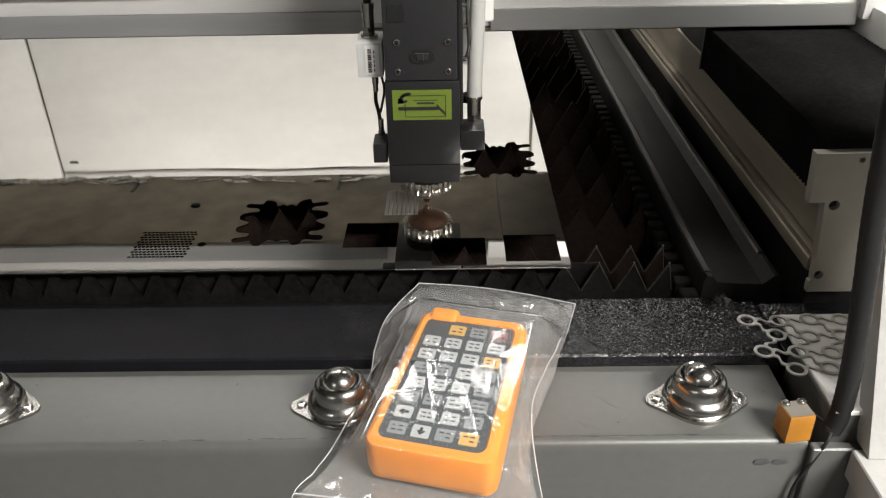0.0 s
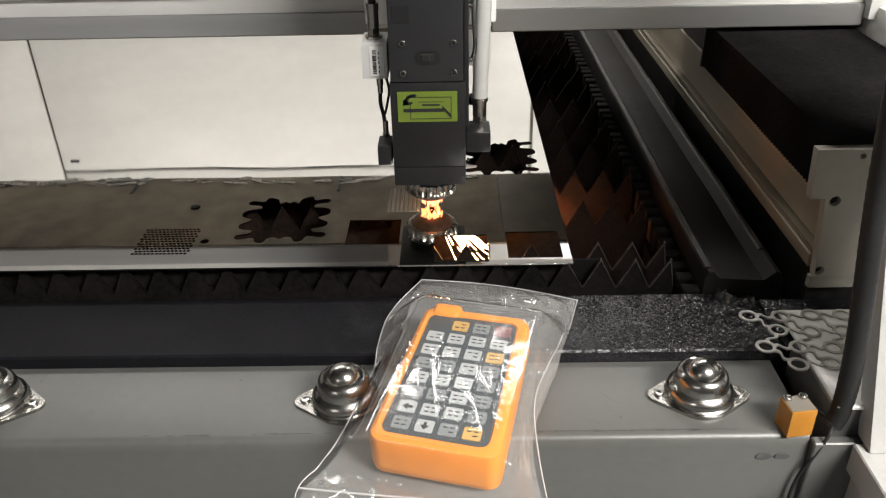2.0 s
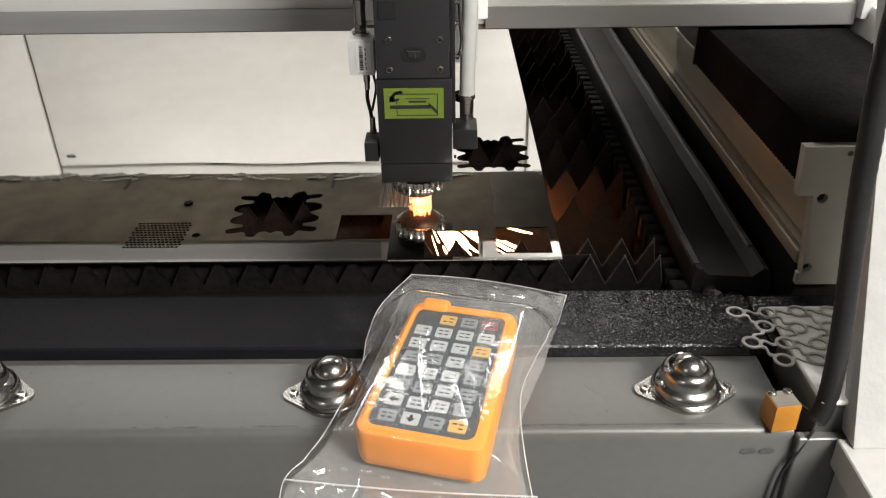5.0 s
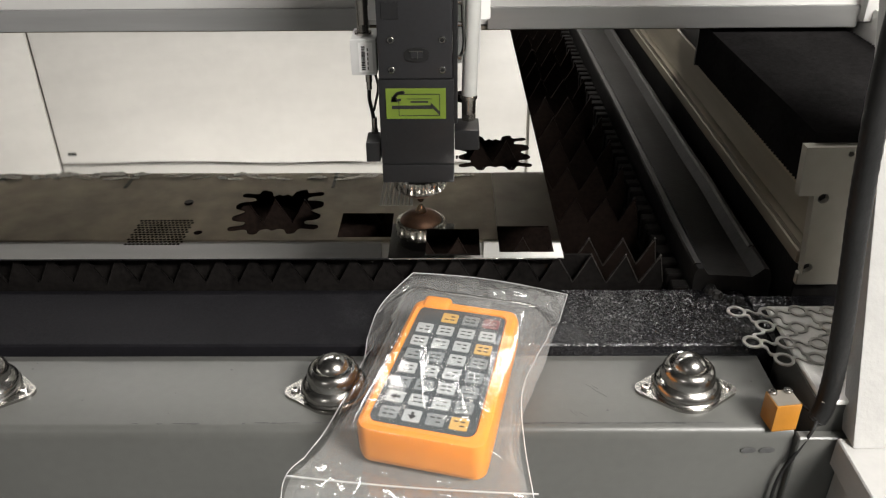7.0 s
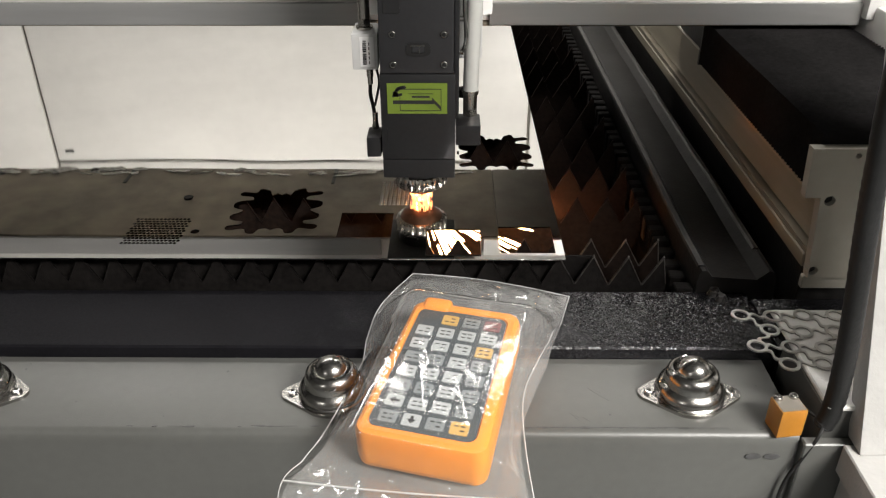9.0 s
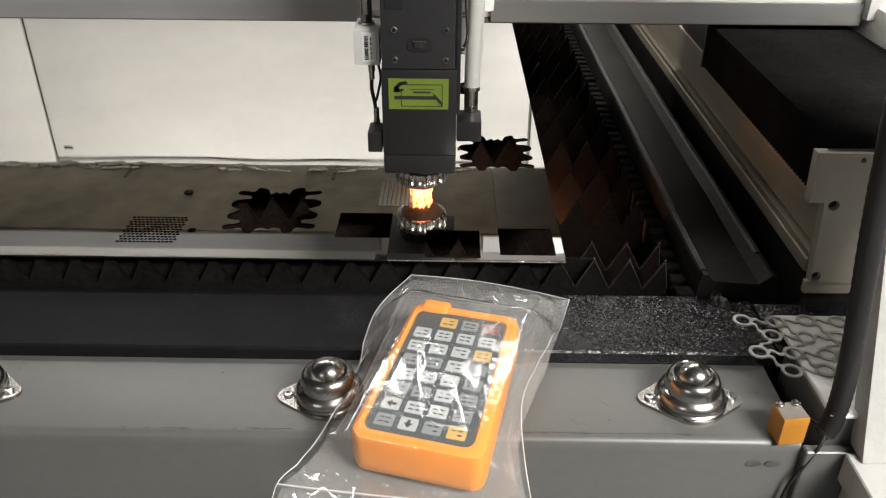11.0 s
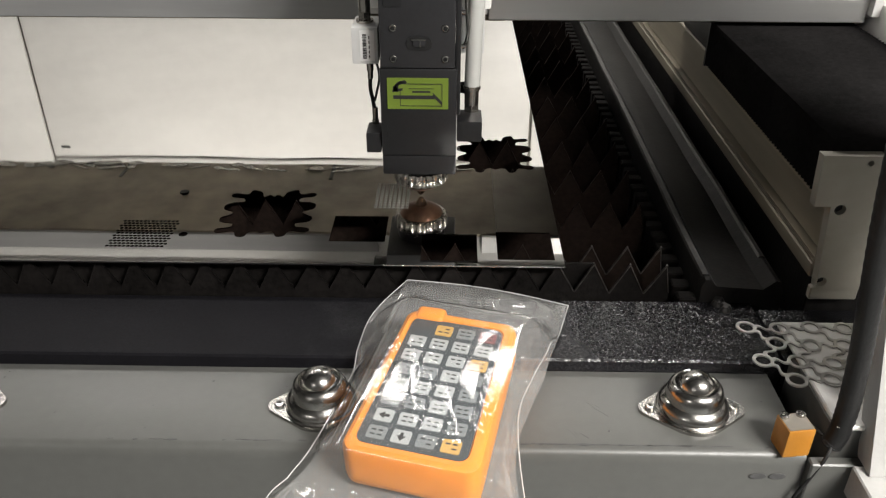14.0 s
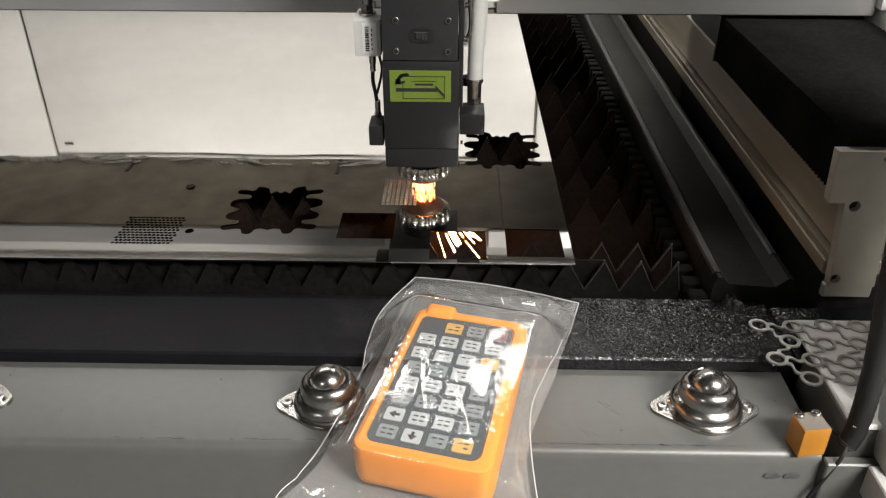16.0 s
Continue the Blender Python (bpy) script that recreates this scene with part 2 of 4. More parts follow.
def box_bm(x0, x1, y0, y1, z0, z1, bevel=0.0, seg=2):
    bm = bmesh.new()
    m = Matrix.Translation(((x0 + x1) / 2, (y0 + y1) / 2, (z0 + z1) / 2)) @ Matrix.Diagonal((x1 - x0, y1 - y0, z1 - z0, 1))
    bmesh.ops.create_cube(bm, size=1, matrix=m)
    if bevel:
        bmesh.ops.bevel(bm, geom=bm.edges[:], offset=bevel, segments=seg, affect="EDGES", profile=0.6)
    return bm


def join(*bms):
    out = bmesh.new()
    for b in bms:
        me = bpy.data.meshes.new("tmp")
        b.to_mesh(me)
        b.free()
        out.from_mesh(me)
        bpy.data.meshes.remove(me)
    return out


def moved(bm, m):
    bmesh.ops.transform(bm, matrix=m, verts=bm.verts[:])
    return bm


def cyl_bm(r, z0, z1, seg=24, x=0, y=0, r2=None, bevel=0.0):
    bm = bmesh.new()
    bmesh.ops.create_cone(bm, cap_ends=True, segments=seg, radius1=r, radius2=r if r2 is None else r2, depth=z1 - z0,
                          matrix=Matrix.Translation((x, y, (z0 + z1) / 2)))
    if bevel:
        rim = [e for e in bm.edges if abs(e.verts[0].co.z - e.verts[1].co.z) < 1e-6]
        bmesh.ops.bevel(bm, geom=rim, offset=bevel, segments=2, affect="EDGES")
    return bm


def lathe_bm(profile, seg=40):
    """A closed turned body from (radius, height) pairs."""
    bm = bmesh.new()
    rings = []
    for r, z in profile:
        rings.append([bm.verts.new((r * math.cos(2 * math.pi * i / seg), r * math.sin(2 * math.pi * i / seg), z)) for i in range(seg)])
    for a, b in zip(rings, rings[1:]):
        for i in range(seg):
            bm.faces.new((a[i], a[(i + 1) % seg], b[(i + 1) % seg], b[i]))
    bm.faces.new(rings[0][::-1])
    bm.faces.new(rings[-1])
    return bm


def smooth_line(pts, n=8):
    out = []
    P = [Vector(p) for p in pts]
    for i in range(len(P) - 1):
        a, b, c, d = P[max(i - 1, 0)], P[i], P[i + 1], P[min(i + 2, len(P) - 1)]
        for k in range(n):
            t = k / n
            out.append(0.5 * (2 * b + (c - a) * t + (2 * a - 5 * b + 4 * c - d) * t * t + (3 * b - a - 3 * c + d) * t ** 3))
    return out + [P[-1]]


def tube_bm(pts, r, seg=10, n=8, ridges=0.0):
    """A round tube along a smoothed line of points."""
    line = smooth_line(pts, n) if len(pts) > 2 else [Vector(p) for p in pts]
    bm = bmesh.new()
    rings = []
    side = None
    for i, p in enumerate(line):
        d = (line[min(i + 1, len(line) - 1)] - line[max(i - 1, 0)]).normalized()
        if side is None:
            side = d.orthogonal().normalized()
        side = (side - d * side.dot(d)).normalized()
        up = d.cross(side)
        rr = r + (ridges if i % 2 else 0)
        rings.append([bm.verts.new(p + rr * (math.cos(2 * math.pi * k / seg) * side + math.sin(2 * math.pi * k / seg) * up)) for k in range(seg)])
    for a, b in zip(rings, rings[1:]):
        for k in range(seg):
            bm.faces.new((a[k], a[(k + 1) % seg], b[(k + 1) % seg], b[k]))
    bm.faces.new(rings[0][::-1])
    bm.faces.new(rings[-1])
    return bm


def flat_cut(outlines, thick):
    """A flat plate from closed outlines, the inner ones cut through; its underside at z = 0."""
    cu = bpy.data.curves.new("tmp", "CURVE")
    cu.dimensions, cu.fill_mode, cu.extrude = "2D", "BOTH", thick / 2
    for pts in outlines:
        sp = cu.splines.new("POLY")
        sp.points.add(len(pts) - 1)
        for q, (x, y) in zip(sp.points, pts):
            q.co = (x, y, 0, 1)
        sp.use_cyclic_u = True
    ob = bpy.data.objects.new("tmp", cu)
    scene.collection.objects.link(ob)
    me = bpy.data.meshes.new_from_object(ob.evaluated_get(bpy.context.evaluated_depsgraph_get()))
    bpy.data.objects.remove(ob)
    bm = bmesh.new()
    bm.from_mesh(me)
    bpy.data.meshes.remove(me)
    bmesh.ops.remove_doubles(bm, verts=bm.verts[:], dist=1e-6)
    bmesh.ops.recalc_face_normals(bm, faces=bm.faces[:])
    return moved(bm, Matrix.Translation((0, 0, thick / 2)))


def ring_pts(x, y, r, n=14, ry=None):
    return [(x + r * math.cos(2 * math.pi * i / n), y + (ry or r) * math.sin(2 * math.pi * i / n)) for i in range(n)]


def rect_pts(x0, x1, y0, y1):
    return [(x0, y0), (x1, y0), (x1, y1), (x0, y1)]


def mesh_of(name, bm, material, smooth=True):
    me = bpy.data.meshes.new(name)
    bm.to_mesh(me)
    bm.free()
    me.materials.append(material)
    if smooth:
        for p in me.polygons:
            p.use_smooth = True
        me.set_sharp_from_angle(angle=radians(35))
    return me


def part(name, bm, material, parent, label="", smooth=True):
    ob = new(name, mesh_of(name, bm, material, smooth))
    ob.parent = parent
    return tagged(ob, label)


def thing(name, label, category, at=None, group="", kind=""):
    ob = new(name)
    ob.empty_display_size = 0.02
    if at is not None:
        ob.matrix_world = at
    return tagged(ob, label, category, group, kind)


def solid(name, bm, material, label, category, kind="", group=""):
    return tagged(new(name, mesh_of(name, bm, material)), label, category, group, kind)


# ---- room ----
X0, X1, Y0, Y1 = -3.6, 3.2, -5.0, 3.0
solid("floor", box_bm(X0, X1, Y0, Y1, -0.1, 0), FLOOR, "grey epoxy workshop floor under the machine", "floor", "structure")
solid("ceiling", box_bm(X0, X1, Y0, Y1, 2.92, 3.02), CEIL, "grey painted workshop ceiling with panel lamps", "ceiling", "structure")
solid("wall_south", box_bm(X0, X1, Y0 - 0.1, Y0, 0, 2.92), ROOM, "grey painted workshop wall", "wall", "structure")
solid("wall_north", box_bm(X0, X1, Y1, Y1 + 0.1, 0, 2.92), ROOM, "grey painted workshop wall", "wall", "structure")
solid("wall_west", box_bm(X0 - 0.1, X0, Y0, Y1, 0, 2.92), ROOM, "grey painted workshop wall", "wall", "structure")
solid("wall_east", box_bm(X1, X1 + 0.1, Y0, Y1, 0, 2.92), ROOM, "grey painted workshop wall", "wall", "structure")
for lx, ly, lz, watts in LAMPS:
    lt = thing("standin_light", "long white hung panel lamp, an unseen stand-in, switched on", "ceiling light", pose(lx, ly, lz + 0.01), "ceiling lights")
    for rx in (-0.5, 0.5):
        part("hanger", cyl_bm(0.004, 0.0505, 2.92 - lz - 0.01, 8, rx, 0), CHROME, lt)
    part("cover", box_bm(-0.604, 0.604, -0.154, 0.154, 0.0105, 0.05), WHITE, lt)
    part("housing", join(box_bm(-0.62, 0.62, -0.17, -0.155, -0.005, 0.05), box_bm(-0.62, 0.62, 0.155, 0.17, -0.005, 0.05),
                         box_bm(-0.62, -0.605, -0.155, 0.155, -0.005, 0.05), box_bm(0.605, 0.62, -0.155, 0.155, -0.005, 0.05)), WHITE, lt)
    part("diffuser", box_bm(-0.604, 0.604, -0.154, 0.154, 0.004, 0.01), TUBE, lt, "glowing lamp diffuser")

# ---- machine frame ----
ZT, ZS = 0.80, 0.834          # ball table top; underside of the sheet
frame_m = thing("laser_cutter_frame", "welded grey and black laser cutter bed frame", "machine frame", pose(0, 0, 0), kind="structure")


def table_profile():
    """Folded front table plate: flat top, rounded lip, leaning front face."""
    prof = [(0.043, 0.797), (0.043, 0.8), (-0.033, 0.8), (-0.0365, 0.7988), (-0.0385, 0.7962), (-0.0395, 0.79), (-0.045, 0.45), (-0.04, 0.45), (-0.034, 0.79), (-0.032, 0.797)]
    bm = bmesh.new()
    xs = (-1.3, 0.247)
    ends = [[bm.verts.new((x, y, z)) for y, z in prof] for x in xs]
    n = len(prof)
    for i in range(n):
        bm.faces.new((ends[0][i], ends[0][(i + 1) % n], ends[1][(i + 1) % n], ends[1][i]))
    bm.faces.new(ends[0])
    bm.faces.new(ends[1][::-1])
    bmesh.ops.recalc_face_normals(bm, faces=bm.faces[:])
    return bm


part("table_plate", table_profile(), TABLE, frame_m, "scuffed grey front loading plate")
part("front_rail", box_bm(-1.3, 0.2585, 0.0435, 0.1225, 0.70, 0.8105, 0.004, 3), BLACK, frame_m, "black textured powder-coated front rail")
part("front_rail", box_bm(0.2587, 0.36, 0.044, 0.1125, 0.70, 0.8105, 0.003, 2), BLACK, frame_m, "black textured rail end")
part("bed_floor", box_bm(-1.3, 0.208, 0.123, 1.1, 0.655, 0.665), BED, frame_m, "sooty scrap tray")
part("bed_wall", box_bm(0.2085, 0.216, 0.123, 1.1, 0.655, 0.80), BED, frame_m)
part("bed_wall", box_bm(-1.3, 0.208, 1.092, 1.1, 0.665, 0.80), BED, frame_m)
part("bed_wall", box_bm(-1.3, -1.292, 0.123, 1.092, 0.665, 0.80), BED, frame_m)


def fold_profile(x_z, y0, y1):
    """A long folded strip along y from (x, z) pairs."""
    bm = bmesh.new()
    ys = [y0 + (y1 - y0) * i / 40 for i in range(41)]
    rows = [[bm.verts.new((x + 0.0008 * noise.noise((x * 30, y * 9, z * 30)), y, z + 0.0008 * noise.noise((x * 30, y * 12, 5)))) for x, z in x_z] for y in ys]
    n = len(x_z)
    for a, b in zip(rows, rows[1:]):
        for i in range(n):
            bm.faces.new((a[i], a[(i + 1) % n], b[(i + 1) % n], b[i]))
    bm.faces.new(rows[0])
    bm.faces.new(rows[-1][::-1])
    bmesh.ops.recalc_face_normals(bm, faces=bm.faces[:])
    return bm


part("side_rail", fold_profile([(0.2165, 0.66), (0.2165, 0.824), (0.219, 0.83), (0.2235, 0.83), (0.2285, 0.824), (0.266, 0.822), (0.2705, 0.826),
                                (0.275, 0.8305), (0.2795, 0.829), (0.2825, 0.82), (0.2845, 0.66)], 0.1228, 1.1), BEDRAIL, frame_m, "worn black folded bed rail")
part("worn_edge", fold_profile([(0.217, 0.829), (0.218, 0.8312), (0.223, 0.8312), (0.224, 0.829)], 0.13, 1.1), WORN, frame_m, "rubbed bright rail edge")
part("worn_edge", fold_profile([(0.272, 0.83), (0.274, 0.8316), (0.2775, 0.8312), (0.2787, 0.829)], 0.16, 1.1), WORN, frame_m, "rubbed bright rail edge")
part("gutter", box_bm(0.285, 0.2935, 0.1228, 1.1, 0.78, 0.79), BEDRAIL, frame_m)
part("weld", join(*[moved(cyl_bm(0.0035 + 0.001 * random.random(), 0, 0.004, 8, r2=0.002), pose(0.233 + 0.003 * math.sin(a * 1.3) - 0.0006 * a, 0.1085 + 0.0022 * a, 0.8107)) for a in range(8)]), WORN, frame_m, "bright weld bead")
for wx in (0.2215, 0.2345):
    part("smudge", moved(flat_cut([ring_pts(0, 0, 0.0055, 16, 0.0026)], 0.0004), pose(wx - 0.004, -0.0402, 0.782, 90.9)), SMUDGE, frame_m, "dark oil smudge")

random.seed(12)
chips = []
for i in range(46):
    cx = random.choice([random.uniform(-0.2, -0.02), random.uniform(0.06, 0.2), random.uniform(-0.5, 0.24)])
    chips.append(moved(flat_cut([[(x * (1 + 0.5 * math.sin(3 * q)), y) for q, (x, y) in enumerate(ring_pts(0, 0, random.uniform(0.0006, 0.005), 9, random.uniform(0.0002, 0.0007)))]], 0.00025),
                       pose(cx, -0.0318 - random.uniform(0, 0.0012), 0.79995)))
chips.append(moved(flat_cut([[(0.07, 0), (0.2, 0.0001), (0.2, 0.0007), (0.13, 0.0006), (0.07, 0.0009)]], 0.00022), pose(0, -0.0325, 0.79993)))
part("chipped_edge", join(*chips), SMUDGE, frame_m, "dark chips along the plate edge")
marks = [moved(box_bm(-random.uniform(0.001, 0.006), random.uniform(0.001, 0.005), -0.00006, 0.00006, 0, 0.0002), pose(random.uniform(0.09, 0.13), random.uniform(-0.026, 0.012), 0.79992, 0, 0, random.uniform(-75, -35))) for i in range(6)]
marks += [moved(cyl_bm(random.uniform(0.0004, 0.0011), 0, 0.0002, 8), pose(random.uniform(-0.6, 0.24), random.uniform(-0.028, 0.035), 0.79994)) for i in range(26)]
part("scratches", join(*marks), SMUDGE, frame_m, "fine dark scratches and specks")

# comb blocks that hold the slat ends
block = mesh_of("comb_block", box_bm(-0.0075, 0.0075, -0.0062, 0.0062, -0.012, 0.012, 0.0012, 1), SOOT_SHADE)
comb = part("slat_comb", box_bm(0.1965, 0.208, 0.124, 1.09, 0.75, 0.785), SOOT_SHADE, frame_m, "dark comb bar with square notches")
for i in range(46):
    ob = new("comb_block", block)
    ob.parent = comb
    ob.matrix_basis = pose(0.2075, 0.131 + 0.0205 * i, 0.797 + 0.002 * random.random(), 0, 0, random.uniform(-3, 3))

# ---- saw-tooth slats ----


def slat_bms(shift):
    """A saw-tooth slat standing along x, and the slag-bright edge of its teeth."""
    pitch, x0, x1, thick = 0.0295, -1.25, 0.196, 0.0016
    xs, x, k = [], x1, 0
    pts = [(x1, 0.72)]
    x = x1 - shift
    up = True
    pts.append((x1, 0.806))
    while x > x0:
        pts.append((x + random.uniform(-0.0008, 0.0008), (0.8338 - random.uniform(0, 0.0012)) if up else (0.8055 + random.uniform(-0.001, 0.001))))
        up = not up
        x -= pitch / 2
    pts.append((x0, 0.72))
    body = flat_cut([[(p[0], p[1]) for p in pts]], thick)
    moved(body, pose(0, 0, 0, 90) @ Matrix.Translation((0, 0, -thick / 2)))
    edge = bmesh.new()
    top = pts[1:-1]
    for (ax, az), (bx, bz) in zip(top, top[1:]):
        d = Vector((bx - ax, 0, bz - az)).normalized()
        nrm = Vector((-d.z, 0, d.x)) * (-1 if d.x > 0 else 1)
        nrm = nrm if nrm.z > 0 else -nrm
        w = 0.0007
        quad = [Vector((ax, -0.0013, az)), Vector((bx, -0.0013, bz)), Vector((bx, -0.0013, bz)) - nrm * w, Vector((ax, -0.0013, az)) - nrm * w]
        back = [q + Vector((0, 0.0026, 0)) for q in quad]
        va, vb = [edge.verts.new(q) for q in quad], [edge.verts.new(q) for q in back]
        edge.faces.new(va)
        edge.faces.new(vb[::-1])
        for i in range(4):
            edge.faces.new((va[i], vb[i], vb[(i + 1) % 4], va[(i + 1) % 4]))
    bmesh.ops.recalc_face_normals(edge, faces=edge.faces[:])
    return body, edge


SLAT_ROWS = [0.1415, 0.1705, 0.25, 0.322, 0.394, 0.466, 0.538, 0.61, 0.682, 0.754, 0.826, 0.898, 0.97, 1.042]
for i, sy in enumerate(SLAT_ROWS):
    st = thing("slat", "scorched saw-tooth support slat standing in the bed", "slat", pose(0, sy, 0), "support slats")
    body, edge = slat_bms(0.0035 if i % 2 else 0.0055)
    part("blade", body, SOOT_SHADE if i < 1 else SLAT, st, smooth=False)
    # tooth edges: shade under the sheet put in as dark, bright only beyond
    lit_edge = edge.copy()
    bmesh.ops.delete(edge, geom=[v for v in edge.verts if v.co.x > 0.095], context="VERTS")
    bmesh.ops.delete(lit_edge, geom=[v for v in lit_edge.verts if v.co.x <= 0.095], context="VERTS")
    part("slag_edge", edge, SOOT_SHADE if i < 1 else SLAT, st, smooth=False)
    part("slag_edge", lit_edge, SLAG if i < 2 else SLAT, st, "bright slag crust along the teeth" if i < 2 else "", smooth=False)

# added screen: keeps spark light off the bag and the tooth gaps dark
part("spark_screen", box_bm(-1.25, 0.132, 0.1475, 0.1495, 0.7, 0.8295), SOOT_SHADE, frame_m, "added dark screen that stops spark light under the sheet")

# ---- steel sheet with cut-outs ----


def bug_outline(cx, cy, sx, sy, turn=0.0):
    half = [(0, .7), (.1, .78), (.22, .7), (.3, .92), (.52, 1.0), (.6, .82), (.88, .86), (.97, .77), (.9, .67), (.66, .62), (.62, .48), (.86, .44), (1.0, .34), (1.0, .16), (.9, .08),
            (.76, .0), (.84, -.1), (.98, -.2), (.98, -.36), (.86, -.44), (.68, -.48), (.7, -.6), (.95, -.66), (1.0, -.76), (.9, -.85), (.6, -.8), (.5, -.98), (.34, -1.0), (.26, -.84), (.12, -.8), (0, -.86)]
    pts = half + [(-x, y) for x, y in half[-2:0:-1]]
    line = smooth_line([(x, y, 0) for x, y in pts + pts[:1]], 4)[:-1]
    c, s = math.cos(radians(turn)), math.sin(radians(turn))
    return [(cx + sx * (p.x * c - p.y * s), cy + sy * (p.x * s + p.y * c)) for p in line]


def sheet_outlines():
    out = [rect_pts(-1.2, 0.106, 0.1328, 1.02)]
    out.append(rect_pts(-0.0925, -0.0442, 0.1697, 0.2155))
    out.append(rect_pts(-0.0125, 0.0348, 0.1372, 0.1845))
    out.append(rect_pts(0.0515, 0.0987, 0.1427, 0.189))
    out.append(bug_outline(-0.155, 0.221, 0.0415, 0.045, 2))
    out.append(bug_outline(0.0566, 0.358, 0.039, 0.047, 0))
    for i in range(8):
        for k in range(11):
            out.append(ring_pts(-0.0578 + 0.00415 * i, 0.2329 + 0.0048 * k, 0.0012, 6))
    for i in range(14):
        for k in range(11):
            out.append(ring_pts(-0.2785 + 0.0036 * i + (0.0009 if k % 2 else -0.0009), 0.158 + 0.0044 * k, 0.00176, 6))
    out.append(ring_pts(-0.2205, 0.179, 0.004, 10))
    return out


sheet = solid("steel_sheet", moved(flat_cut(sheet_outlines(), 0.0012), pose(0, 0, ZS)), STEEL_SHEET,
              "mirror-bright stainless sheet with cut-out shapes on the slats", "steel sheet")
for v in sheet.data.polygons:
    v.use_smooth = False

burr = mesh_of("burr", flat_cut([ring_pts(0, 0, 0.0015, 10), ring_pts(0, 0, 0.0011, 10)], 0.0003), SCRAP)
for i in range(8):
    for k in range(11):
        ob = new("burr", burr)
        ob.parent = sheet
        ob.matrix_basis = pose(-0.0578 + 0.00415 * i, 0.2329 + 0.0048 * k, ZS + 0.0012)

# ---- ball transfer units ----


def ball_unit(name="ball_transfer_unit"):
    t = thing(name, "polished steel ball transfer unit bolted to the table", "ball transfer", group="ball transfer units")
    hull = []
    for cx, r, a0, a1 in ((0.029, 0.0078, -62, 62), (0, 0.0255, 62, 118), (-0.029, 0.0078, 118, 242), (0, 0.0255, 242, 298)):
        hull += [(cx + r * math.cos(radians(a0 + (a1 - a0) * i / 10)), r * math.sin(radians(a0 + (a1 - a0) * i / 10))) for i in range(11)]
    fl = flat_cut([hull], 0.0025)
    part("flange", fl, CHROME, t, "lens-shaped chrome flange")
    part("housing", lathe_bm([(0.0245, 0.0024), (0.0248, 0.0045), (0.0238, 0.0055), (0.0242, 0.007), (0.0235, 0.0095), (0.0215, 0.012), (0.0195, 0.0135), (0.0192, 0.018),
                              (0.0182, 0.0215), (0.0158, 0.0242), (0.0145, 0.0248), (0.0135, 0.0238), (0.0128, 0.021), (0.012, 0.018)]), CHROME, t, "stepped chrome cup")
    bm = bmesh.new()
    bmesh.ops.create_uvsphere(bm, u_segments=32, v_segments=20, radius=0.0127, matrix=Matrix.Translation((0, 0, 0.0206)))
    part("ball", bm, CHROME, t, "bright steel ball")
    for s in (-1, 1):
        sc = part("screw", lathe_bm([(0.0036, 0.0024), (0.0036, 0.004), (0.003, 0.0048), (0.0016, 0.0049), (0.0014, 0.0036)], 16), CHROME, t)
        sc.matrix_basis = pose(0.029 * s, 0, 0)
    return t


bu = ball_unit()
bu.matrix_world = pose(0.1812, 0.002, ZT)
for bx, tw in ((-0.076, 3), (-0.334, -3), (-0.592, 6)):
    copy_thing(bu, pose(bx, 0.001, ZT, 0, 0, tw))

# ---- gantry beam ----
gantry = thing("gantry_beam", "white gantry beam with a brushed metal lower strip", "gantry", pose(0, 0, 0))
BY, BB, BZ = 0.385, 0.585, 0.9635
part("beam_body", box_bm(-1.25, 0.46, BY + 0.004, BB, BZ + 0.003, 1.16, 0.004), BEAM, gantry, "white painted beam")
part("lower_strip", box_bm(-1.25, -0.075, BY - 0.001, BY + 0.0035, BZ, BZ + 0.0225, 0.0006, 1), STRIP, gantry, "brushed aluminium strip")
# right piece in a lighter copy: its brighter reflection put into the colour
part("lower_strip", box_bm(0.048, 0.43, BY - 0.001, BY + 0.0035, BZ, BZ + 0.0225, 0.0006, 1), STRIP_LIT, gantry, "brushed aluminium strip")
part("top_ledge", box_bm(-1.25, 0.46, BY - 0.004, BY + 0.0035, BZ + 0.041, BZ + 0.06, 0.001, 1), BEAM, gantry)
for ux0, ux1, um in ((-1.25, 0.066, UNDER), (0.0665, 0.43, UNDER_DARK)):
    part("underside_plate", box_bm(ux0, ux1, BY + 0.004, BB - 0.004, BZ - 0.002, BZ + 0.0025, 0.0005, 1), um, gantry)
for ux in (-0.437, -0.152):
    part("slit", box_bm(ux - 0.0022, ux + 0.0022, 0.532, BB - 0.006, BZ - 0.003, BZ - 0.0022), INK, gantry, "dark slit in the beam underside")
random.seed(3)
blot = []
for i in range(60):
    bx = random.choice([random.uniform(-0.75, -0.45), random.uniform(-0.75, -0.3), random.uniform(-0.5, 0.06)])
    ra, rb2, ph = random.uniform(0.005, 0.022), random.uniform(0.002, 0.008), random.uniform(0, 50)
    ragged = [(x * (0.7 + 0.7 * abs(noise.noise((q * 0.45, ph, 0)))), y * (0.6 + 0.9 * abs(noise.noise((q * 0.6, ph, 5))))) for q, (x, y) in enumerate(ring_pts(0, 0, ra, 20, rb2))]
    blot.append(moved(flat_cut([ragged], 0.0004), pose(bx, BB - random.uniform(0.007, 0.026), BZ - 0.0026 - 0.00004 * i, 0, 0, random.uniform(-25, 25))))
part("pale_patch", join(*blot), CHROME, gantry, "pale ragged patches near the beam's back edge")
part("end_block", box_bm(0.43, 0.56, BY - 0.012, BB, BZ + 0.008, 1.1, 0.002), BEAM, gantry)
